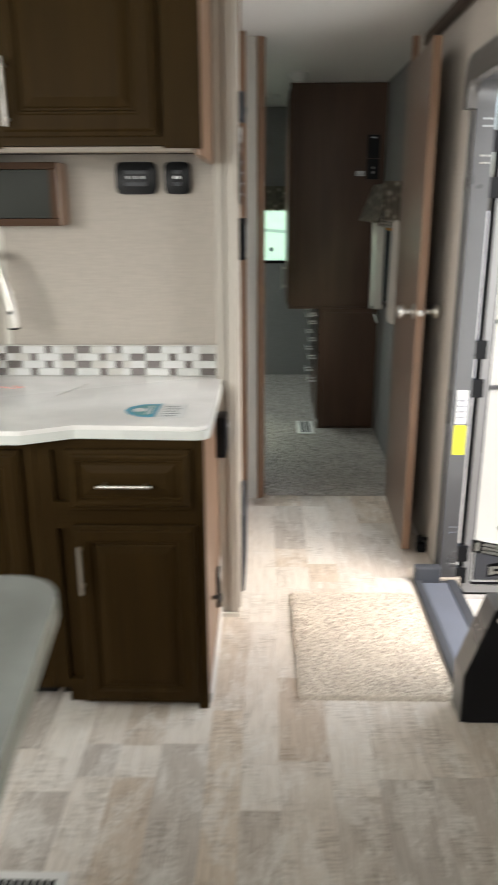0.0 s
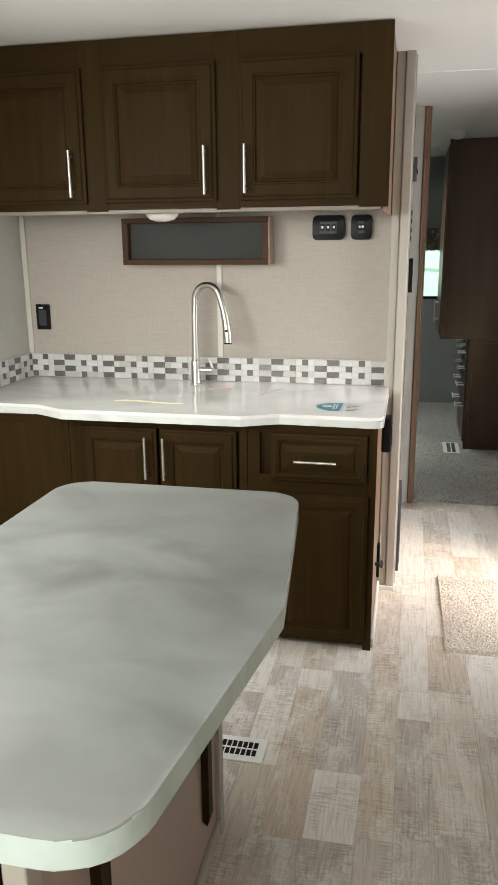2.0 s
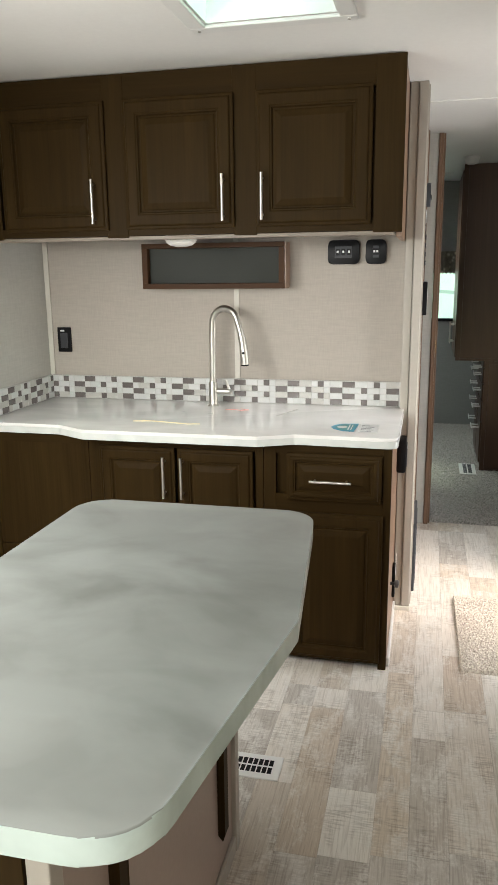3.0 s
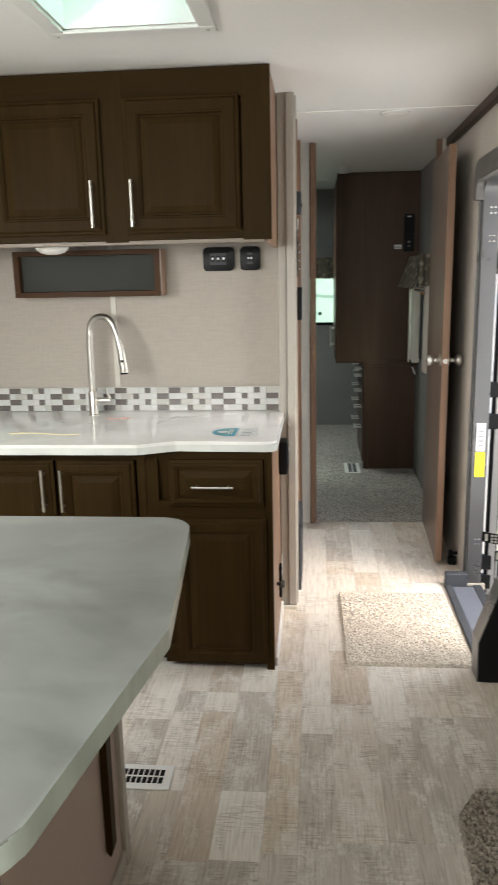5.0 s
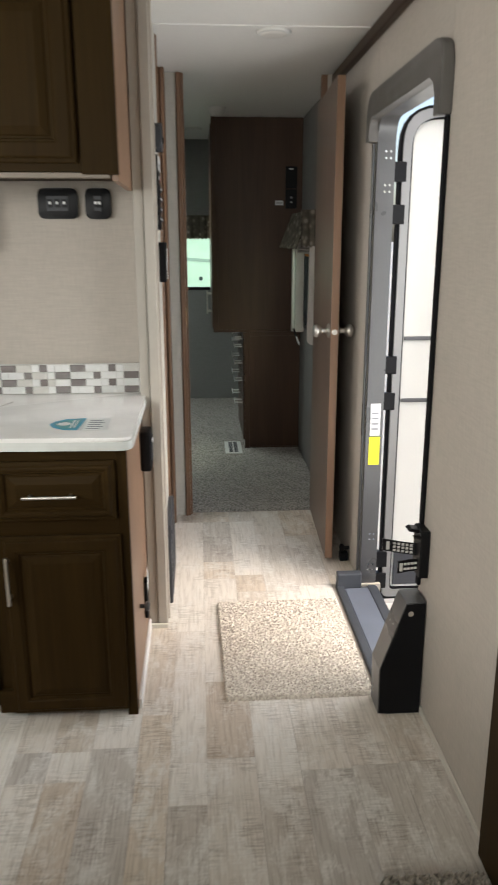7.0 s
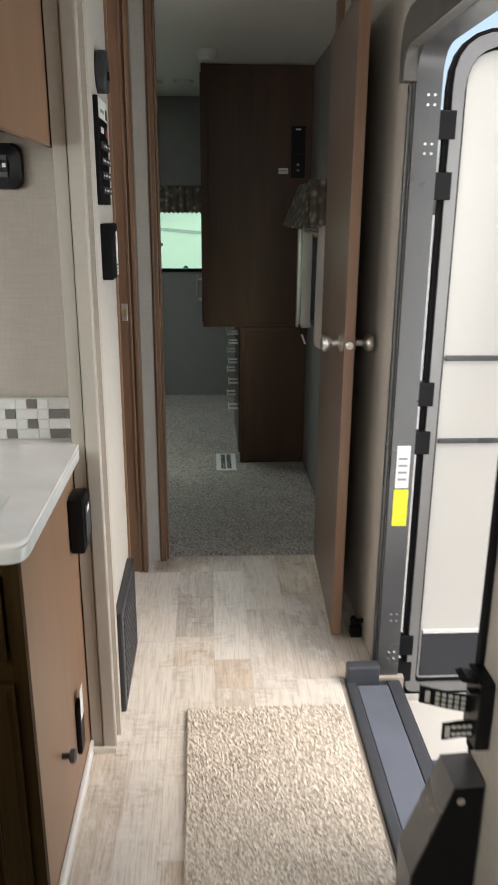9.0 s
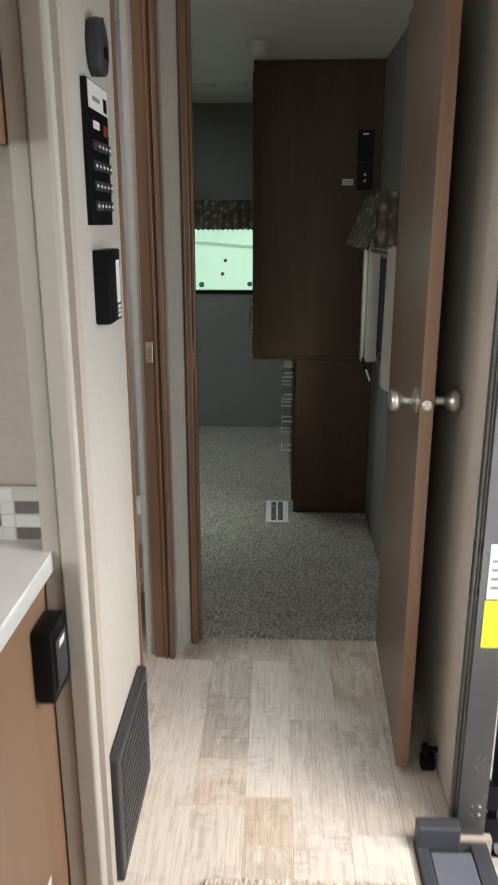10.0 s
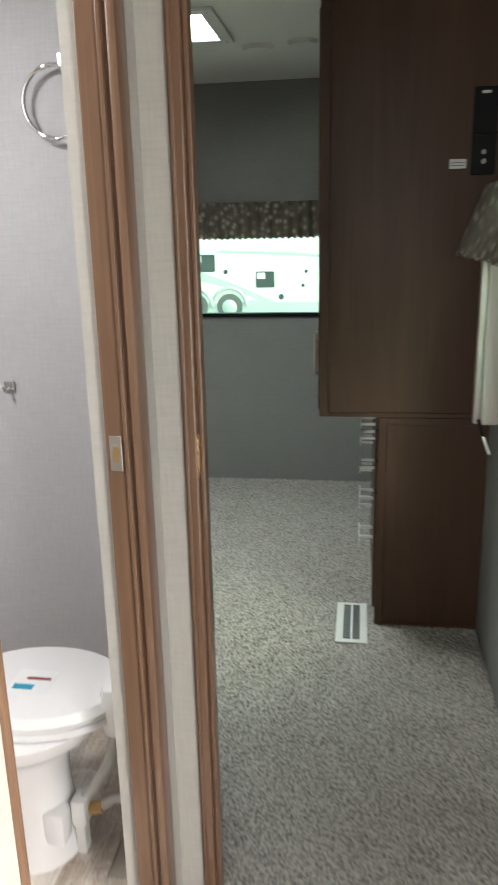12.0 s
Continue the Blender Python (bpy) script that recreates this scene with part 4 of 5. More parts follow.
# ---- entry door ----
ef = thing("entry_door_frame", 0.75, 2.55, 0, "grey aluminium entry door frame with dark grey top trim", "door frame")
J0, J1 = 2.142, 2.985
jam = [(J1 - 0.0005, -0.02), (J1 - 0.0005, 1.884), (J0 + 0.0005, 1.884), (J0 + 0.0005, 1.873), (2.965, 1.873), (2.965, -0.02)]
part("far_jamb", prism(rounded(jam, [0.001, 0.02, 0.002, 0.002, 0.085, 0.001], 7), WX + 0.001, 0.782, "x"), ALU, ef, "grey painted aluminium jamb with screws", True)
part("near_jamb", bx(WX + 0.001, 0.845, J0 + 0.0005, 2.16, -0.02, 1.872, 0.002), RUBBER, ef, "black near jamb")
part("seal", bx(0.78, 0.80, 2.1605, 2.17, 0.0, 1.82), RUBBER, ef, "black rubber door seal")
hd = [(2.112, 1.955), (2.112, 1.762), (2.163, 1.762), (2.163, 1.868), (2.955, 1.868), (2.955, 1.79), (3.005, 1.79), (3.005, 1.955)]
part("head_trim", prism(rounded(hd, [0.06, 0.004, 0.004, 0.05, 0.075, 0.004, 0.004, 0.075], 6), WX - 0.036, WX - 0.001, "x", 0.008), TRIMGREY, ef, "dark grey moulded top trim", True)
part("side_trim", bx(WX - 0.012, WX - 0.001, 2.985, 3.004, 0.02, 1.789, 0.003), ALU, ef)
part("side_trim", bx(WX - 0.012, WX - 0.001, 2.118, 2.142, 0.40, 1.761, 0.003), RUBBER, ef, "black edge strip")
for z in (0.06, 0.20, 1.615, 1.735):
    for dx in (0, 0.018):
        for dz in (0, 0.024):
            part("screw", lathe([(0.004, 0), (0.003, 0.002)], (0.747 + dx, 2.9645, z + dz), "y", 10), CHROME, ef)
            ef.children[-1].rotation_euler = (0, 0, 0)
part("warning_sticker", bx(0.727, 0.772, 2.9625, 2.9645, 0.535, 0.655), YELLOW, ef, "bright yellow sticker")
part("label_sticker", bx(0.729, 0.770, 2.9625, 2.9645, 0.66, 0.795), PAPER, ef, "white label with faint print")
for i in range(4):
    part("label_line", bx(0.735, 0.762, 2.9617, 2.9623, 0.685 + i * 0.022, 0.692 + i * 0.022), INK, ef)

ed = thing("entry_door", 0.86, 3.0, -0.08, "open outer entry door with cream inner skin and grey frame", "door")
DX0, DX1, DYF = 0.815, 1.53, 3.0


def ring_frame(x0, x1, z0, z1, w, y0, y1, r):
    """A rounded rectangular frame facing -y."""
    outer = rounded([(x0, z0), (x1, z0), (x1, z1), (x0, z1)], [0.03, 0.03, r, r], 6)
    inner = rounded([(x0 + w, z0 + w), (x1 - w, z0 + w), (x1 - w, z1 - w), (x0 + w, z1 - w)], [0.02, 0.02, r - w * 0.5, r - w * 0.5], 6)
    bm = bmesh.new()
    rows_ = [[bm.verts.new((a, y, c)) for a, c in o] for o, y in ((outer, y0), (inner, y0), (inner, y1), (outer, y1))]
    k = len(outer)
    for a, b in zip(rows_, rows_[1:] + rows_[:1]):
        for i in range(k):
            bm.faces.new((a[i], a[(i + 1) % k], b[(i + 1) % k], b[i]))
    return bm


part("frame", ring_frame(DX0, DX1, -0.08, 1.914, 0.032, DYF - 0.022, DYF + 0.03, 0.13), LEAFGREY, ed, "grey aluminium edge frame", True)
part("inner_bead", ring_frame(DX0 + 0.031, DX1 - 0.031, -0.05, 1.884, 0.008, DYF - 0.012, DYF + 0.02, 0.10), RUBBER, ed, "dark seal", True)
part("skin", prism(rounded([(DX0 + 0.03, -0.05), (DX1 - 0.03, -0.05), (DX1 - 0.03, 1.89), (DX0 + 0.03, 1.873)], [0.02, 0.02, 0.11, 0.11], 6), DYF, DYF + 0.028, "y"), DOORSKIN, ed)
for z in (1.055, 0.80):
    part("cross_bar", bx(DX0 + 0.046, DX1 - 0.046, DYF - 0.008, DYF - 0.0005, z - 0.008, z + 0.008, 0.003), ALU, ed)
part("edge_seal", ring_frame(0.802, DX1 + 0.013, -0.094, 1.926, 0.0125, DYF - 0.014, DYF + 0.012, 0.15), RUBBER, ed, "black rubber edge seal")
part("kick_panel", bx(DX0 + 0.05, DX1 - 0.05, DYF - 0.006, DYF - 0.0005, -0.03, 0.13, 0.002), DARKGREY, ed, "dark grey kick panel")
part("kick_strip", bx(DX0 + 0.05, DX1 - 0.05, DYF - 0.008, DYF - 0.0005, 0.132, 0.146, 0.002), WHITEPL, ed)
for z in (1.533, 1.688, 0.80, 0.95, 0.10, 0.0):
    part("hinge", bx(0.776, 0.83, DYF - 0.028, DYF + 0.004, z - 0.036, z + 0.036, 0.003), BLACK, ed, "black hinge")

# ---- entry step ----
es = thing("entry_step", 0.70, 2.5, -0.06, "grey plastic entry step tray sunk beside the floor", "step")
part("tray", bx(0.602, 0.785, 2.042, 2.948, -0.10, -0.012), TREAD_DARK, es)
part("inner_lip", bx(0.602, 0.632, 2.06, 2.935, -0.0118, 0.012, 0.004), TREAD_DARK, es)
part("tread", bx(0.634, 0.735, 2.06, 2.90, -0.0118, 0.006, 0.004), TREAD, es, "blue-grey textured tread")
part("outer_lip", bx(0.737, 0.775, 2.165, 2.93, -0.0118, 0.004, 0.004), TREAD_DARK, es)
part("end_block", bx(0.603, 0.708, 2.905, 2.947, -0.0118, 0.068, 0.006), TREAD_DARK, es)
sl = thing("door_sill", 0.9, 2.55, -0.1, "pale cream exterior door sill with grey plastic corner", "sill")
part("plate", bx(0.79, 1.05, 2.05, 2.96, -0.14, -0.10, 0.004), DOORSKIN, sl)
part("corner_tray", prism([(0.80, 2.10), (1.0, 2.10), (1.0, 2.38), (0.90, 2.62), (0.80, 2.62)], -0.0995, -0.05, "z", 0.006), TREAD, sl)
for x, y in ((0.83, 2.58), (0.86, 2.50), (0.93, 2.45)):
    part("screw", lathe([(0.008, -0.05), (0.006, -0.045)], (x, y, 0), "z", 10), CHROME, sl)

# ---- black wedge and strap bracket by the door ----
sw = thing("step_cover", 0.64, 2.09, 0, "black wedge-shaped folded step cover beside the door", "step cover")
wedge = [(0.578, 0.0), (0.707, 0.0), (0.707, 0.378), (0.648, 0.374), (0.576, 0.155)]
part("front_plate", prism(wedge, 2.040, 2.048, "y", 0.002), BLACK, sw)
part("core", prism([(a + (0.003 if a < 0.7 else 0), b * 0.985) for a, b in wedge], 2.0483, 2.13, "y"), RUBBER, sw)
part("edge_plate", prism([(0.578, 0.0), (0.5745, 0.0), (0.5725, 0.156), (0.646, 0.379), (0.707, 0.383), (0.707, 0.379), (0.648, 0.375), (0.576, 0.155)], 2.041, 2.135, "y"), ALU, sw, "grey metal edge plate")
part("bolt", lathe([(0.009, 0), (0.007, 0.004)], (0.662, 2.039, 0.345), "y", 12), CHROME, sw)
sk = thing("strap_bracket", 0.70, 2.1, 0.46, "black plastic wall bracket with two perforated webbing straps", "bracket")
part("plate", bx(0.682, WX - 0.001, 2.05, 2.128, 0.455, 0.606, 0.004), BLACK, sk)
part("hook", prism([(0.648, 0.604), (0.652, 0.600), (0.683, 0.594), (0.683, 0.604), (0.66, 0.609)], 2.07, 2.11, "y", 0.002), BLACK, sk)
part("hook", prism([(0.660, 0.590), (0.664, 0.585), (0.683, 0.580), (0.683, 0.588)], 2.055, 2.07, "y", 0.001), BLACK, sk)


def webbing(xa, ya, xb, yb, z0, z1, drop, cols, rows_):
    """A stiff strap on edge from the bracket (xa, ya) to its free end (xb, yb), with pale woven bars."""
    bm = bmesh.new()
    ring = [[bm.verts.new((x, y + d, z - q)) for d, z in ((0, z0), (0, z1), (0.004, z1), (0.004, z0))] for x, y, q in ((xa, ya, 0), ((xa + xb) / 2, (ya + yb) / 2, drop * 0.3), (xb, yb, drop))]
    for r0, r1 in zip(ring, ring[1:]):
        for k in range(4):
            bm.faces.new((r0[k], r0[(k + 1) % 4], r1[(k + 1) % 4], r1[k]))
    bm.faces.new(ring[0][::-1])
    bm.faces.new(ring[-1])
    band = part("webbing_strap", bm, BLACK, sk, "black webbing with pale woven bars")
    for i in range(cols):
        f = 0.22 + 0.46 * i / max(cols - 1, 1)
        x, y, q = xa + (xb - xa) * f, ya + (yb - ya) * f, drop * f * 0.8
        for j in range(rows_):
            z = z0 + (z1 - z0) * (j + 0.7) / (rows_ + 0.4) - q
            part("woven_bar", bx(x - 0.0042, x + 0.0042, y - 0.0025, y - 0.0005, z - 0.0036, z + 0.0036), TILE_GREY, band)
    x, y = xa + (xb - xa) * 0.86, ya + (yb - ya) * 0.86
    part("end_bar", bx(x - 0.005, x + 0.005, y - 0.0025, y - 0.0005, z0 + 0.006 - drop * 0.8, z1 - 0.006 - drop * 0.8), TILE_GREY, band)


webbing(0.69, 2.09, 0.584, 2.116, 0.514, 0.552, -0.010, 5, 3)
webbing(0.69, 2.07, 0.624, 2.078, 0.474, 0.512, 0.012, 4, 2)

# ---- bedroom: wardrobe and drawers ----
WY = 5.118
wd = thing("wardrobe", 0.42, 5.5, 0, "dark brown wooden hanging wardrobe over a narrower drawer base", "wardrobe")
part("upper_body", bx(0.145, WB - 0.002, WY + 0.014, 5.88, 0.83, 2.187, 0.001), CAB_BED, wd)
part("upper_side", bx(0.165, WB - 0.003, WY + 0.006, WY + 0.0135, 0.845, 2.185), CAB_BED, wd)
part("upper_stile", bx(0.132, 0.164, WY, WY + 0.0138, 0.828, 2.187, 0.002), CAB_BED, wd)
part("upper_rail", bx(0.1645, WB - 0.003, WY + 0.001, WY + 0.0138, 0.828, 0.8445, 0.002), CAB_BED, wd)
part("lower_body", bx(0.352, WB - 0.002, WY + 0.012, 5.88, 0.0, 0.827), CAB_BED, wd)
part("lower_side", bx(0.375, WB - 0.003, WY + 0.005, WY + 0.0118, 0.02, 0.80), CAB_BED, wd)
part("lower_stile", bx(0.343, 0.374, WY - 0.001, WY + 0.0118, 0.0, 0.827, 0.002), CAB_BED, wd)
part("lower_rail", bx(0.3745, WB - 0.003, WY, WY + 0.0118, 0.801, 0.827, 0.002), CAB_BED, wd)
part("lower_rail", bx(0.3745, WB - 0.003, WY, WY + 0.0118, 0.0, 0.019, 0.002), CAB_BED, wd)
for y0 in (5.16, 5.52):
    for z0, z1 in ((0.06, 0.365), (0.372, 0.525), (0.532, 0.65), (0.657, 0.767), (0.774, 0.822)):
        dd = part("drawer", bx(0.334, 0.3515, y0, y0 + 0.33, z0, z1, 0.003), CAB_BED, wd)
        hb = bx(0.2785, 0.283, y0 + 0.09, y0 + 0.23, z1 - 0.067, z1 - 0.045, 0.0015)
        for hy in (y0 + 0.11, y0 + 0.21):
            add_box(hb, 0.2825, 0.335, hy - 0.004, hy + 0.004, z1 - 0.062, z1 - 0.052)
        part("handle", hb, SATIN, dd, "bright flat bar handle")
for y0 in (5.15, 5.52):
    dd = part("wardrobe_door", bx(0.126, 0.1445, y0, y0 + 0.35, 0.85, 2.15, 0.003), CAB_BED, wd)
    part("handle", bar_handle(bmesh.new(), (0.126, y0 + 0.31 if y0 < 5.3 else y0 + 0.04, 0.92), (0.126, y0 + 0.31 if y0 < 5.3 else y0 + 0.04, 1.08), (-0.03, 0, 0), 0.0055), NICKEL, dd, "nickel bar handle", True)
bsw = thing("bedside_switch_panel", 0.65, WY, 1.63, "two black switch plates on the wardrobe side", "switch")
part("plate", bx(0.612, 0.687, WY - 0.004, WY + 0.0055, 1.755, 1.892, 0.002), BLACK, bsw)
part("plate", bx(0.612, 0.687, WY - 0.004, WY + 0.0055, 1.632, 1.752, 0.002), BLACK, bsw)
part("mark", bx(0.635, 0.662, WY - 0.0048, WY - 0.0042, 1.872, 1.88), PAPER, bsw)
for z in (1.70, 1.672):
    part("socket", lathe([(0.008, 0), (0.006, 0.003)], (0.65, WY - 0.0042, z), "y", 12), CHROME, bsw)
bpl = thing("small_label_plate", 0.572, WY, 1.65, "small white label plate on the wardrobe side", "label")
part("plate", bx(0.546, 0.598, WY + 0.0025, WY + 0.0058, 1.653, 1.682, 0.0005), PAPER, bpl)
for i in range(2):
    part("line", bx(0.551, 0.593, WY + 0.0018, WY + 0.0024, 1.661 + i * 0.008, 1.664 + i * 0.008), INK, bpl)

# ---- bedroom windows ----
w1 = thing("window_1", -0.4, FY, 1.0, "tinted front bedroom window with a black frame", "window", "", "structure")
part("window_frame", bx(-1.05, 0.30, FY - 0.012, FY + 0.05, 1.0, 1.022, 0.002), BLACK, w1)
part("window_frame", bx(-1.05, 0.30, FY - 0.012, FY + 0.05, 1.478, 1.50, 0.002), BLACK, w1)
part("window_frame", bx(-1.05, -1.028, FY - 0.011, FY + 0.05, 1.0225, 1.4775, 0.002), BLACK, w1)
part("window_frame", bx(0.278, 0.30, FY - 0.011, FY + 0.05, 1.0225, 1.4775, 0.002), BLACK, w1)
pn = part("pane", bx(-1.03, 0.28, FY + 0.02, FY + 0.026, 1.02, 1.48), GLASS_GREEN, w1, "green tinted glass")
pn.visible_shadow = False
v1 = thing("valance", -0.4, FY, 1.44, "dark patterned gathered fabric valance over the front window", "valance")


def ruffle(p0, p1, z0, z1, out, waves, amp, flare=0.0):
    """Gathered fabric from p0 to p1 (x, y), with soft folds."""
    bm = bmesh.new()
    n = waves * 8
    a, b = Vector(p0), Vector(p1)
    o = Vector(out)
    rng = random.Random(5)
    ph = [rng.uniform(0.7, 1.3) for _ in range(n + 1)]
    grid = []
    for j in range(7):
        f = j / 6
        row = []
        for i in range(n + 1):
            q = a.lerp(b, i / n)
            d = amp * ph[i] * math.sin(2 * math.pi * i / 8) * (0.4 + 0.6 * f) + flare * f
            row.append(bm.verts.new((q.x + o.x * d, q.y + o.y * d, z1 + (z0 - z1) * f + 0.006 * math.sin(i * 1.3) * f)))
        grid.append(row)
    for r0, r1 in zip(grid, grid[1:]):
        for i in range(n):
            bm.faces.new((r0[i], r0[i + 1], r1[i + 1], r1[i]))
    back = bmesh.ops.solidify(bm, geom=bm.faces[:], thickness=0.006)
    return bm


part("fabric", ruffle((-1.12, FY - 0.07), (0.36, FY - 0.07), 1.44, 1.635, (0, -1), 26, 0.012), VALANCE, v1, "", True)
part("board", bx(-1.12, 0.36, FY - 0.06, FY - 0.001, 1.60, 1.63), VALANCE, v1)

w2 = thing("window_2", WB, 4.65, 0.88, "bedroom side window with a pale frame and green glass", "window", "", "structure")
part("window_frame", bx(WB - 0.012, WB + 0.05, 4.382, 4.41, 0.882, 1.448, 0.003), BLACK, w2)
part("window_frame", bx(WB - 0.012, WB + 0.05, 4.89, 4.918, 0.882, 1.448, 0.003), BLACK, w2)
part("window_frame", bx(WB - 0.011, WB + 0.05, 4.4105, 4.8895, 0.882, 0.905, 0.003), BLACK, w2)
part("window_frame", bx(WB - 0.011, WB + 0.05, 4.4105, 4.8895, 1.425, 1.448, 0.003), BLACK, w2)
pn = part("pane", bx(WB + 0.02, WB + 0.026, 4.40, 4.90, 0.90, 1.43), GLASS_GREEN, w2, "green tinted glass")
pn.visible_shadow = False
part("sticker", bx(WB - 0.0135, WB - 0.0122, 4.43, 4.87, 1.335, 1.352), ORANGE, w2, "orange strip under the gathered shade")
part("sticker", bx(WB - 0.0135, WB - 0.0122, 4.895, 4.912, 0.93, 0.95), RED, w2)
v2 = thing("window_valance", WB, 4.65, 0.75, "patterned gathered valance with pale side panels round the side window", "valance")
part("far_leg", bx(0.665, WB - 0.001, 4.955, 4.985, 0.845, 1.44, 0.006), SHADE, v2, "pale side leg")
part("far_leg_rail", bx(0.640, 0.6645, 4.95, 4.975, 0.85, 1.43, 0.006), NICKEL, v2, "bright metal edge")
part("near_leg", prism(rounded([(0.650, 0.86), (WB - 0.001, 0.845), (WB - 0.001, 1.42), (0.656, 1.42)], [0.03, 0.01, 0.005, 0.005], 4), 4.27, 4.30, "y", 0.006), SHADE, v2, "pale side panel", True)
part("fabric", ruffle((0.648, 5.0), (0.648, 4.25), 1.39, 1.595, (-1, 0), 12, 0.010, 0.075), VALANCE, v2, "", True)
part("fabric_end", ruffle((WB - 0.002, 4.25), (0.600, 4.25), 1.40, 1.595, (0, -1), 3, 0.008, 0.02), VALANCE, v2, "", True)
part("board", bx(0.66, WB - 0.001, 4.27, 4.99, 1.565, 1.59), VALANCE, v2)
for i in range(4):
    part("shade_fold", bx(0.672, WB - 0.014, 4.40, 4.94, 1.355 + i * 0.017, 1.369 + i * 0.017, 0.004), SHADE, v2, "", True)
part("pull_wand", tube([(0.655, 4.93, 0.87), (0.668, 4.90, 0.82)], 0.006, 8), BLACK, v2)
part("pull_tip", tube([(0.669, 4.899, 0.82), (0.684, 4.86, 0.775)], 0.005, 8), PAPER, v2)

# ---- ceiling fittings ----
cl = thing("ceiling_light", 0.335, 3.02, 2.16, "flat round white ceiling puck light", "ceiling light")
part("ring", lathe([(0.052, 2.178), (0.062, 2.18), (0.066, 2.1865)], (0.335, 3.1, 0), "z", 28), WHITEPL, cl, "", True)
part("lens", lathe([(0.03, 2.174), (0.046, 2.1755), (0.051, 2.179)], (0.335, 3.1, 0), "z", 28), DIFFUSER, cl, "", True)
sm = thing("smoke_alarm", 0.165, 4.75, 2.15, "small round white smoke alarm on the ceiling", "smoke alarm")
part("body", lathe([(0.02, 2.142), (0.036, 2.146), (0.045, 2.16), (0.052, 2.178), (0.055, 2.189)], (0.165, 4.80, 0), "z", 24), WHITEPL, sm, "", True)
for x, y, r in ((-0.17, 5.9, 0.06), (0.02, 5.84, 0.055)):
    z = CEIL_Z + 0.07 * (y - 5.3) / 1.61
    t = thing("ceiling_vent", x, y, z - 0.02, "small white ceiling vent in the bedroom", "vent")
    part("cover", lathe([(r * 0.5, z - 0.022), (r, z - 0.018), (r * 1.15, z + 0.0)], (x, y, 0), "z", 20), WHITEPL, t, "", True)


def roof_vent(name, x0, x1, y0, y1, z0, label):
    t = thing(name, (x0 + x1) / 2, (y0 + y1) / 2, z0, label, "roof vent")
    f = 0.05
    for a, b, c, d_ in ((x0 - f, x1 + f, y0 - f, y0), (x0 - f, x1 + f, y1, y1 + f), (x0 - f, x0, y0 + 0.0005, y1 - 0.0005), (x1, x1 + f, y0 + 0.0005, y1 - 0.0005)):
        part("flange", bx(a, b, c, d_, z0 - 0.012, z0 - 0.0005, 0.004), WHITEPL, t)
    for a, b, c, d_ in ((x0, x1, y0, y0 + 0.006), (x0, x1, y1 - 0.006, y1), (x0, x0 + 0.006, y0 + 0.0065, y1 - 0.0065), (x1 - 0.006, x1, y0 + 0.0065, y1 - 0.0065)):
        part("shaft", bx(a, b, c, d_, z0 - 0.0004, z0 + 0.14), WHITEPL, t)
    lid = part("lid", bx(x0, x1, y0, y1, z0 + 0.141, z0 + 0.149), LID, t, "translucent green lid")
    lid.visible_shadow = False
    part("crank_arm", bx((x0 + x1) / 2 - 0.006, (x0 + x1) / 2 + 0.006, y0 + 0.1, y1 - 0.1, z0 + 0.09, z0 + 0.10), WHITEPL, t)
    part("cross_rib", bx(x0 + 0.007, x1 - 0.007, y1 - 0.13, y1 - 0.118, z0 + 0.10, z0 + 0.12), WHITEPL, t)
    for x in (x0 - 0.025, x1 + 0.025):
        for y in (y0 - 0.025, y1 + 0.025):
            part("screw", lathe([(0.005, z0 - 0.0145), (0.005, z0 - 0.012)], (x, y, 0), "z", 8), NICKEL, t)
    return t


roof_vent("roof_vent", -0.74, -0.35, 1.22, 1.765, CEIL_Z, "white framed roof vent with a green translucent lid")
roof_vent("roof_vent", -0.62, -0.28, 5.255, 5.61, CEIL_Z, "white framed bedroom roof vent")

# ---- bathroom ----
to = thing("toilet", -0.50, 4.0, 0, "white plastic toilet with closed lid and paper labels", "toilet")
bowl = [(0.115, 0.0), (0.118, 0.02), (0.10, 0.09), (0.088, 0.20), (0.092, 0.29), (0.13, 0.345), (0.18, 0.385), (0.19, 0.425)]
TM = Matrix.Translation((-0.475, 4.05, 0)) @ Matrix.Diagonal((1.1, 0.82, 0.92, 1))
part("bowl", moved(lathe(bowl, (0, 0, 0), "z", 28), Matrix.Translation((-0.505, 4.03, 0)) @ Matrix.Diagonal((1.0, 1.0, 0.92, 1))), PORCELAIN, to, "", True)
part("seat", moved(lathe([(0.17, 0.426), (0.2, 0.429), (0.2, 0.448), (0.19, 0.452)], (0, 0, 0), "z", 28), TM), PORCELAIN, to, "", True)
part("lid", moved(lathe([(0.198, 0.4525), (0.2, 0.465), (0.185, 0.484), (0.11, 0.492)], (0, 0, 0), "z", 28), TM), PORCELAIN, to, "", True)
part("hinge_block", bx(-0.30, -0.21, 3.97, 4.17, 0.35, 0.485, 0.025), PORCELAIN, to, "", True)
part("foot_pedal", bx(-0.455, -0.40, 3.945, 4.0, 0.06, 0.15, 0.012), PORCELAIN, to, "", True)
part("label", bx(-0.53, -0.43, 3.98, 4.08, 0.4530, 0.4536), PAPER, to, "paper label with red and dark bars")
part("label_bar", bx(-0.50, -0.44, 4.04, 4.05, 0.4537, 0.4541), RED, to)
part("label_bar", bx(-0.52, -0.47, 4.0, 4.02, 0.4537, 0.4541), BLUE, to)
to.location.y -= 0.07
ho = thing("water_hose", -0.33, 4.1, 0.05, "white water supply hose with a brass fitting behind the toilet", "hose")
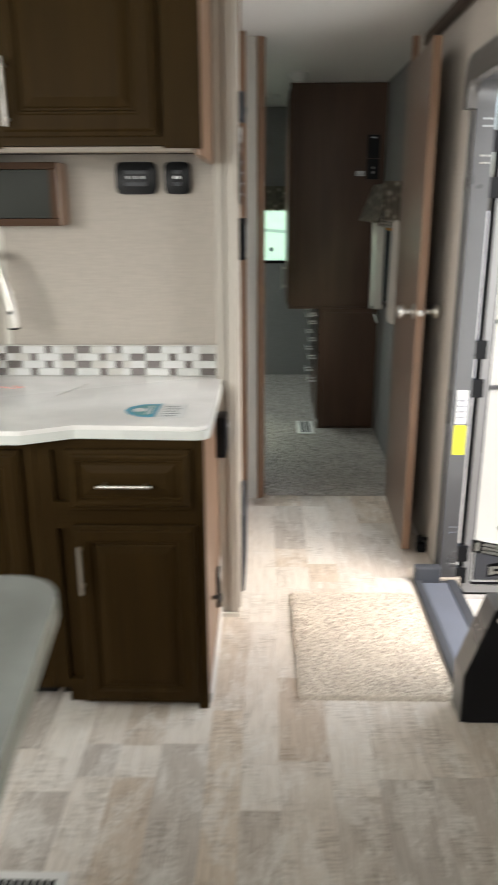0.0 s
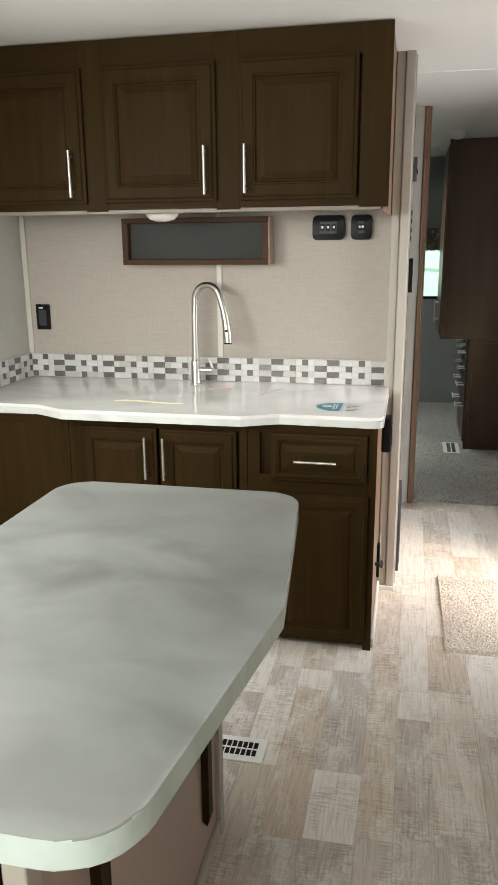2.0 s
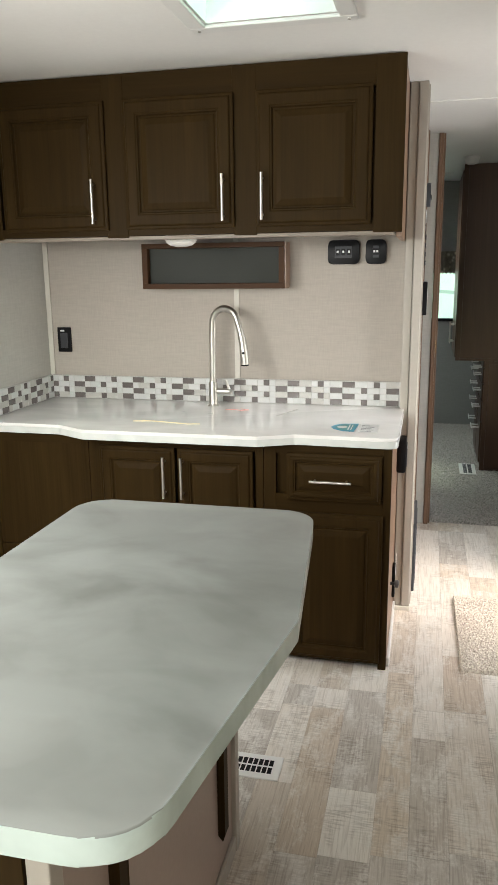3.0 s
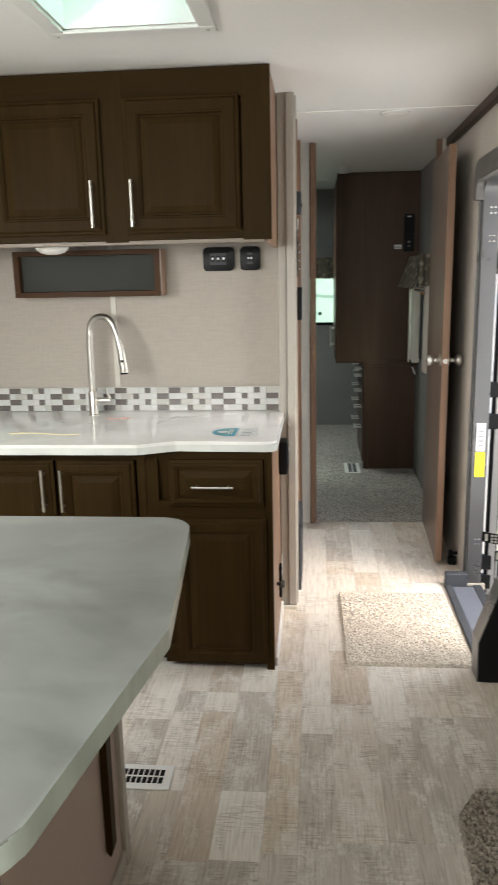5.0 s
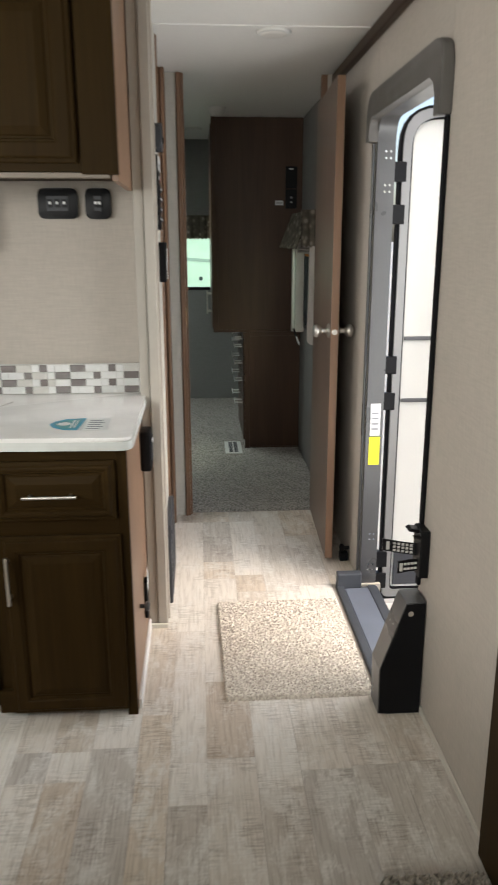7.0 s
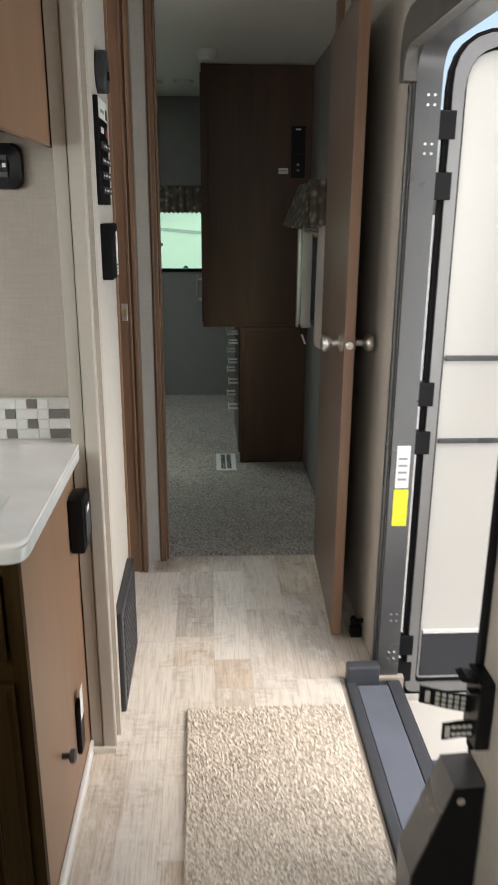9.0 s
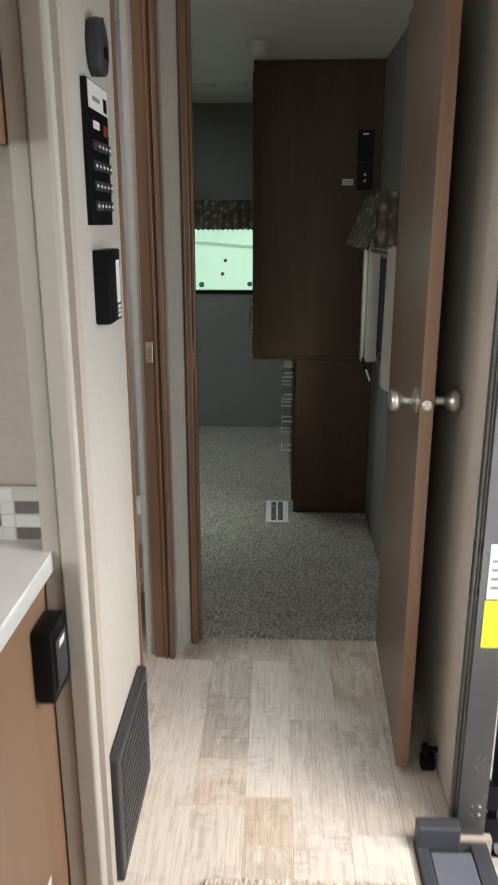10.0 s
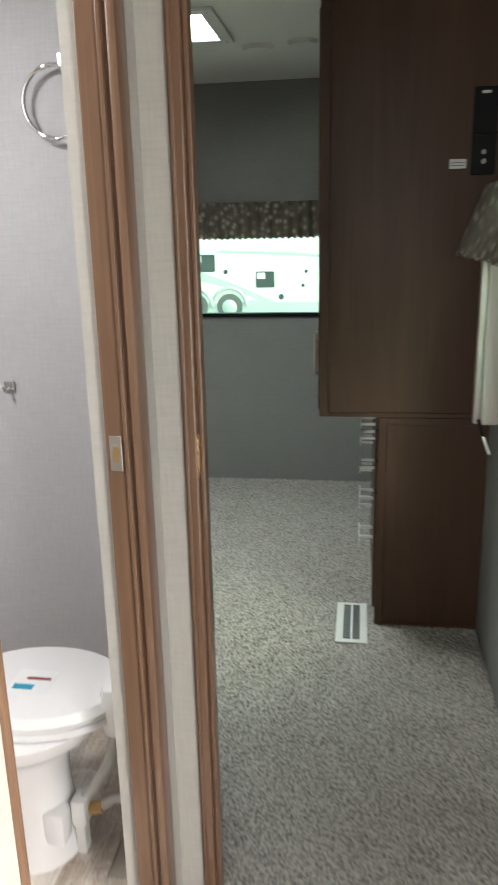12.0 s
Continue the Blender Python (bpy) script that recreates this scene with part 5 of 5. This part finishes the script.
part("pipe", tube([(-0.275, 4.03, 0.38), (-0.272, 4.02, 0.32), (-0.285, 4.0, 0.24), (-0.32, 3.98, 0.18), (-0.35, 3.975, 0.145)], 0.014, 10), HOSE, ho, "", True)
part("valve", bx(-0.375, -0.335, 3.945, 4.0, 0.085, 0.16, 0.01), WHITEPL, ho, "", True)
part("fitting", tube([(-0.335, 3.975, 0.12), (-0.305, 3.98, 0.125)], 0.016, 10), BRASS, ho)
part("pipe", tube([(-0.306, 3.98, 0.125), (-0.28, 3.99, 0.14), (-0.24, 4.0, 0.14), (-0.205, 4.02, 0.135)], 0.012, 10), HOSE, ho, "", True)
part("valve_foot", bx(-0.37, -0.345, 3.955, 3.99, 0.0, 0.0845, 0.004), WHITEPL, ho)
ho.location.x -= 0.025
ho.location.y -= 0.03
tr = thing("towel_ring", -0.52, 4.43, 1.77, "chrome towel ring on the bathroom wall", "towel ring")
part("mount", bx(-0.470, -0.435, 4.41, 4.449, 1.865, 1.90, 0.004), CHROME, tr)
ringp = [(-0.488 + 0.08 * math.sin(a), 4.42, 1.79 + 0.085 * math.cos(a)) for a in [2 * math.pi * k / 28 for k in range(29)]]
part("ring", tube(ringp, 0.006, 8), CHROME, tr, "", True)
rb = thing("robe_hook", -0.70, 4.44, 1.06, "small metal hook on the bathroom wall", "hook")
part("plate", bx(-0.715, -0.685, 4.44, 4.449, 1.055, 1.085, 0.003), CHROME, rb)
part("hook", tube([(-0.70, 4.44, 1.065), (-0.70, 4.415, 1.06), (-0.70, 4.405, 1.075)], 0.005, 8), CHROME, rb)
bw = thing("bath_wall_fitting", -0.75, 4.44, 1.44, "black oval fitting on the bathroom wall", "wall fitting")
part("body", lathe([(0.05, -0.001), (0.05, -0.012), (0.04, -0.02)], (-0.755, 4.449, 1.50), "y", 20), BLACK, bw, "", True)

# ---- outside: neighbouring trailers beyond the front window ----


def trailer(yf, label):
    """A parked trailer whose near side stands at y = yf."""
    t = thing("parked_trailer", -1.5, yf + 1.2, -0.75, label, "trailer")
    side = [(-7.0, -0.35), (5.0, -0.35), (5.0, 2.55), (-7.0, 2.55)]
    part("body", prism(rounded(side, [0.2, 0.5, 0.5, 0.3], 5), yf, yf + 2.4, "y", 0.04), RVWHITE, t, "", True)
    part("skirt", prism([(-7.0, -0.62), (4.8, -0.62), (4.8, -0.30), (-2.0, -0.28), (-2.6, -0.22), (-3.2, -0.3), (-7.0, -0.3)], yf - 0.012, yf - 0.001, "y"), RVGREY, t, "grey lower skirt")
    part("stripe", prism([(-5.0, 0.55), (-3.9, 0.50), (-3.1, 0.22), (-2.2, -0.18), (-2.0, -0.26), (-2.35, -0.24), (-3.2, 0.10), (-4.0, 0.30), (-5.0, 0.36)], yf - 0.012, yf - 0.001, "y"), RVGREY, t, "grey swoosh")
    part("stripe", prism([(-3.6, 1.02), (-1.6, 0.92), (2.0, 0.62), (2.0, 0.72), (-1.6, 1.0), (-3.4, 1.08)], yf - 0.012, yf - 0.001, "y"), RVGREY, t, "grey swoosh")
    for x0, x1, z0, z1 in ((-4.3, -3.58, 0.53, 0.97), (-2.49, -2.0, 0.11, 0.52)):
        wdw = part("window", prism(rounded([(x0, z0), (x1, z0), (x1, z1), (x0, z1)], [0.04] * 4, 3), yf - 0.025, yf - 0.001, "y"), RVDARK, t)
        part("shade", bx(x0 + 0.03, (x0 + x1) / 2, yf - 0.028, yf - 0.0255, (z0 + z1) / 2 + 0.02, z1 - 0.03), RVWHITE, wdw)
    for x0, z0, r in ((-3.3, 0.52, 0.06), (-1.83, -0.14, 0.075), (-1.17, 0.51, 0.05), (-1.25, 0.15, 0.05), (-0.5, -0.12, 0.07), (0.1, 0.3, 0.06)):
        part("vent_cover", lathe([(r, 0), (r * 0.9, -0.02)], (x0, yf - 0.001, z0), "y", 14), RVDARK, t)
    for x0 in (-3.21, -4.15):
        wh = part("wheel", lathe([(0.2, -0.11), (0.33, -0.11), (0.355, -0.05), (0.355, 0.05), (0.33, 0.11), (0.2, 0.11)], (x0, yf + 0.06, -0.395), "y", 24), TYRE, t, "", True)
        part("rim", lathe([(0.05, -0.03), (0.19, -0.01), (0.2, 0.0)], (x0, yf - 0.05, -0.395), "y", 20), RVGREY, wh, "", True)
        part("fender", tube([(x0 + 0.46 * math.cos(a), yf - 0.03, -0.36 + 0.46 * math.sin(a)) for a in [math.pi * k / 10 for k in range(11)]], 0.045, 8), RVGREY, t, "", True)
    return t


trailer(22.4, "white travel trailer with grey swooshes parked outside the window")

# assumed window of the living end, behind the camera: frame bars on solid wall
for nm, x0, x1 in (("window_3", -1.78, -0.52),):
    wz = thing(nm, -0.5, -2.6, 1.3, "wide window frame assumed on the living end wall, unseen", "window", "", "structure")
    part("window_frame", bx(x0, x1, -2.601, -2.585, 1.27, 1.30, 0.002), BLACK, wz)
    part("window_frame", bx(x0, x1, -2.601, -2.585, 1.94, 1.97, 0.002), BLACK, wz)
    part("window_frame", bx(x0, x0 + 0.03, -2.601, -2.585, 1.3005, 1.9395, 0.002), BLACK, wz)
    part("window_frame", bx(x1 - 0.03, x1, -2.601, -2.585, 1.3005, 1.9395, 0.002), BLACK, wz)

# ---- rugs and carpet ----


def pile(x0, x1, y0, y1, step, h, z, seed, round_=0.03, lump=0.6, skew=0.0, cut=0.0):
    """A sheet of uneven tufts on a small grid, with a skirt down to the floor."""
    rng = np.random.default_rng(seed)
    nx, ny = int((x1 - x0) / step), int((y1 - y0) / step)
    verts, faces = [], []
    hh = h * (1 - lump / 2 + lump * rng.random((nx + 1, ny + 1)))
    jit = (rng.random((nx + 1, ny + 1, 2)) - 0.5) * step * 0.8
    for i in range(nx + 1):
        for j in range(ny + 1):
            edge = i in (0, nx) or j in (0, ny)
            x = x0 + (x1 - x0) * i / nx + jit[i, j, 0] * (1.6 if edge else 1) + skew * (j / ny)
            y = y0 + (y1 - y0) * j / ny + jit[i, j, 1] * (1.6 if edge else 1)
            verts.append((x, y, z if edge else z + hh[i, j]))
    if cut:
        for k, (x, y, zz) in enumerate(verts):
            over = 1 - (x - x0) / cut - (y1 - y) / (cut * 1.6)
            if over > 0:
                verts[k] = (x + over * cut * 0.5, y - over * cut * 0.8, zz)
    for i in range(nx):
        for j in range(ny):
            a = i * (ny + 1) + j
            faces.append((a, a + ny + 1, a + ny + 2, a + 1))
    return verts, faces


def pile_object(name, material, label, category, parent_kind, *a, **k):
    v, f = pile(*a, **k)
    me = bpy.data.meshes.new(name)
    me.from_pydata(v, [], f)
    me.materials.append(material)
    ob = new(name, me)
    return tagged(ob, label, category, "", parent_kind)


pile_object("door_mat", RUG, "beige shaggy mat on the floor inside the entry door", "mat", "", 0.101, 0.591, 2.135, 2.80, 0.0042, 0.015, -0.001, 3, lump=0.6, skew=-0.012)
# the second mat takes the darkened shag, so its shade is painted in
pile_object("floor_mat", RUG_SHADED, "shaggy mat on the floor with shade darkened into its taupe colour", "mat", "", 0.37, 0.685, 0.75, 1.415, 0.0055, 0.016, -0.001, 4, lump=1.1, cut=0.075)
def carpet():
    """Cut pile through the doorway and across the bedroom, in one mesh."""
    v, f = pile(-0.75, 0.725, 3.873, 6.849, 0.008, 0.010, 0.0, 6, lump=1.0)
    f = [q for q in f if not any(v[i][0] < -0.163 and v[i][1] < 4.53 for i in q)]
    me = bpy.data.meshes.new("carpet")
    me.from_pydata(v, [], f)
    me.materials.append(CARPET)
    tagged(new("carpet", me), "grey-beige cut pile bedroom carpet", "carpet", "", "structure")


carpet()

# ---- floor planks, last ----


def floor_planks():
    rng = random.Random(21)
    fl = bpy.data.objects["floor"]
    # columns of boards: left edge, right edge, then known board ends with the tone of the board before each
    known = [
        (0.585, 0.711, ((1.817, 0.45), (3.51, 0.3))),
        (0.445, 0.585, ((1.25, 0.35), (1.81, 0.45), (2.42, 0.6), (2.95, 0.8), (3.51, 0.5))),
        (0.300, 0.445, ((1.22, 0.5), (1.80, 0.4), (2.30, 0.65), (2.90, 0.75), (3.40, 0.55), (3.868, 0.65))),
        (0.175, 0.300, ((1.21, 0.45), (1.735, 0.35), (2.30, 0.85), (2.91, 0.3), (3.07, 0.15), (3.722, 0.9))),
        (0.035, 0.175, ((1.20, 0.4), (1.865, 0.6), (2.25, 0.05), (3.04, 0.75), (3.22, 0.2), (3.50, 0.38), (3.722, 0.5))),
        (-0.070, 0.035, ((1.17, 0.38), (1.685, 0.35), (1.85, 0.8), (2.59, 0.7), (3.19, 0.85), (3.722, 0.75))),
        (-0.165, -0.070, ((1.15, 0.5), (2.08, 0.2), (2.67, 0.25), (3.19, 0.75))),
        (-0.300, -0.165, ((1.12, 0.4), (1.39, 1.0), (1.93, 0.45))),
        (-0.415, -0.300, ((1.11, 0.45), (1.795, 0.1), (1.92, 0.9))),
        (-0.520, -0.415, ((1.38, 0.3), (1.795, 0.75), (1.925, 0.4))),
    ]
    known += [(-0.52 - 0.125 * (k + 1), -0.52 - 0.125 * k, ()) for k in range(6)]
    meshes = {}

    def plank(w, length):
        key = (round(w, 3), round(length, 3))
        if key not in meshes:
            bm = add_box(bmesh.new(), 0.0003, w - 0.0003, 0.0002, length - 0.0002, -0.004, 0.0)
            e = [q for q in bm.edges if all(v.co.z > -0.001 for v in q.verts)]
            bmesh.ops.bevel(bm, geom=e, offset=0.0004, segments=1, affect="EDGES")
            meshes[key] = finish("plank", bm, PLANK)
        return meshes[key]

    def lay(x, y, w, length, tone):
        ob = new("plank", plank(w, length))
        ob.parent = fl
        ob.location = (x, y, 0)
        ob.color = (tone, tone, tone, 1)

    for c, (xa, xb, ends) in enumerate(known):
        w = xb - xa
        y = -0.55
        end = 4.449 if xb < -0.19 else 3.868
        runs = []
        first = ends[0][0] if ends else end
        at_ = -0.55 + (0.0, 0.31, 0.14, 0.46, 0.22)[c % 5]
        while at_ < first - 0.25:
            runs.append((at_, rng.random()))
            at_ += rng.choice((0.46, 0.61, 0.61, 0.92))
        runs += list(ends)
        at_ = runs[-1][0]
        while at_ < end - 0.05:
            at_ = min(at_ + rng.choice((0.46, 0.61, 0.61)), end)
            runs.append((at_ if at_ < end - 0.1 else end, rng.random()))
        for stop, tone in runs:
            length = round(stop - y, 3)
            if length < 0.02:
                continue
            if not (xb > 0.602 and y + length > 2.04 and y < 2.95):
                lay(xa, y, w, length, tone)
            else:
                if y < 2.0:
                    lay(xa, y, w, round(2.038 - y, 3), tone)
                if y + length > 3.0:
                    lay(xa, 2.952, w, round(y + length - 2.952, 3), tone)
            y = stop


floor_planks()
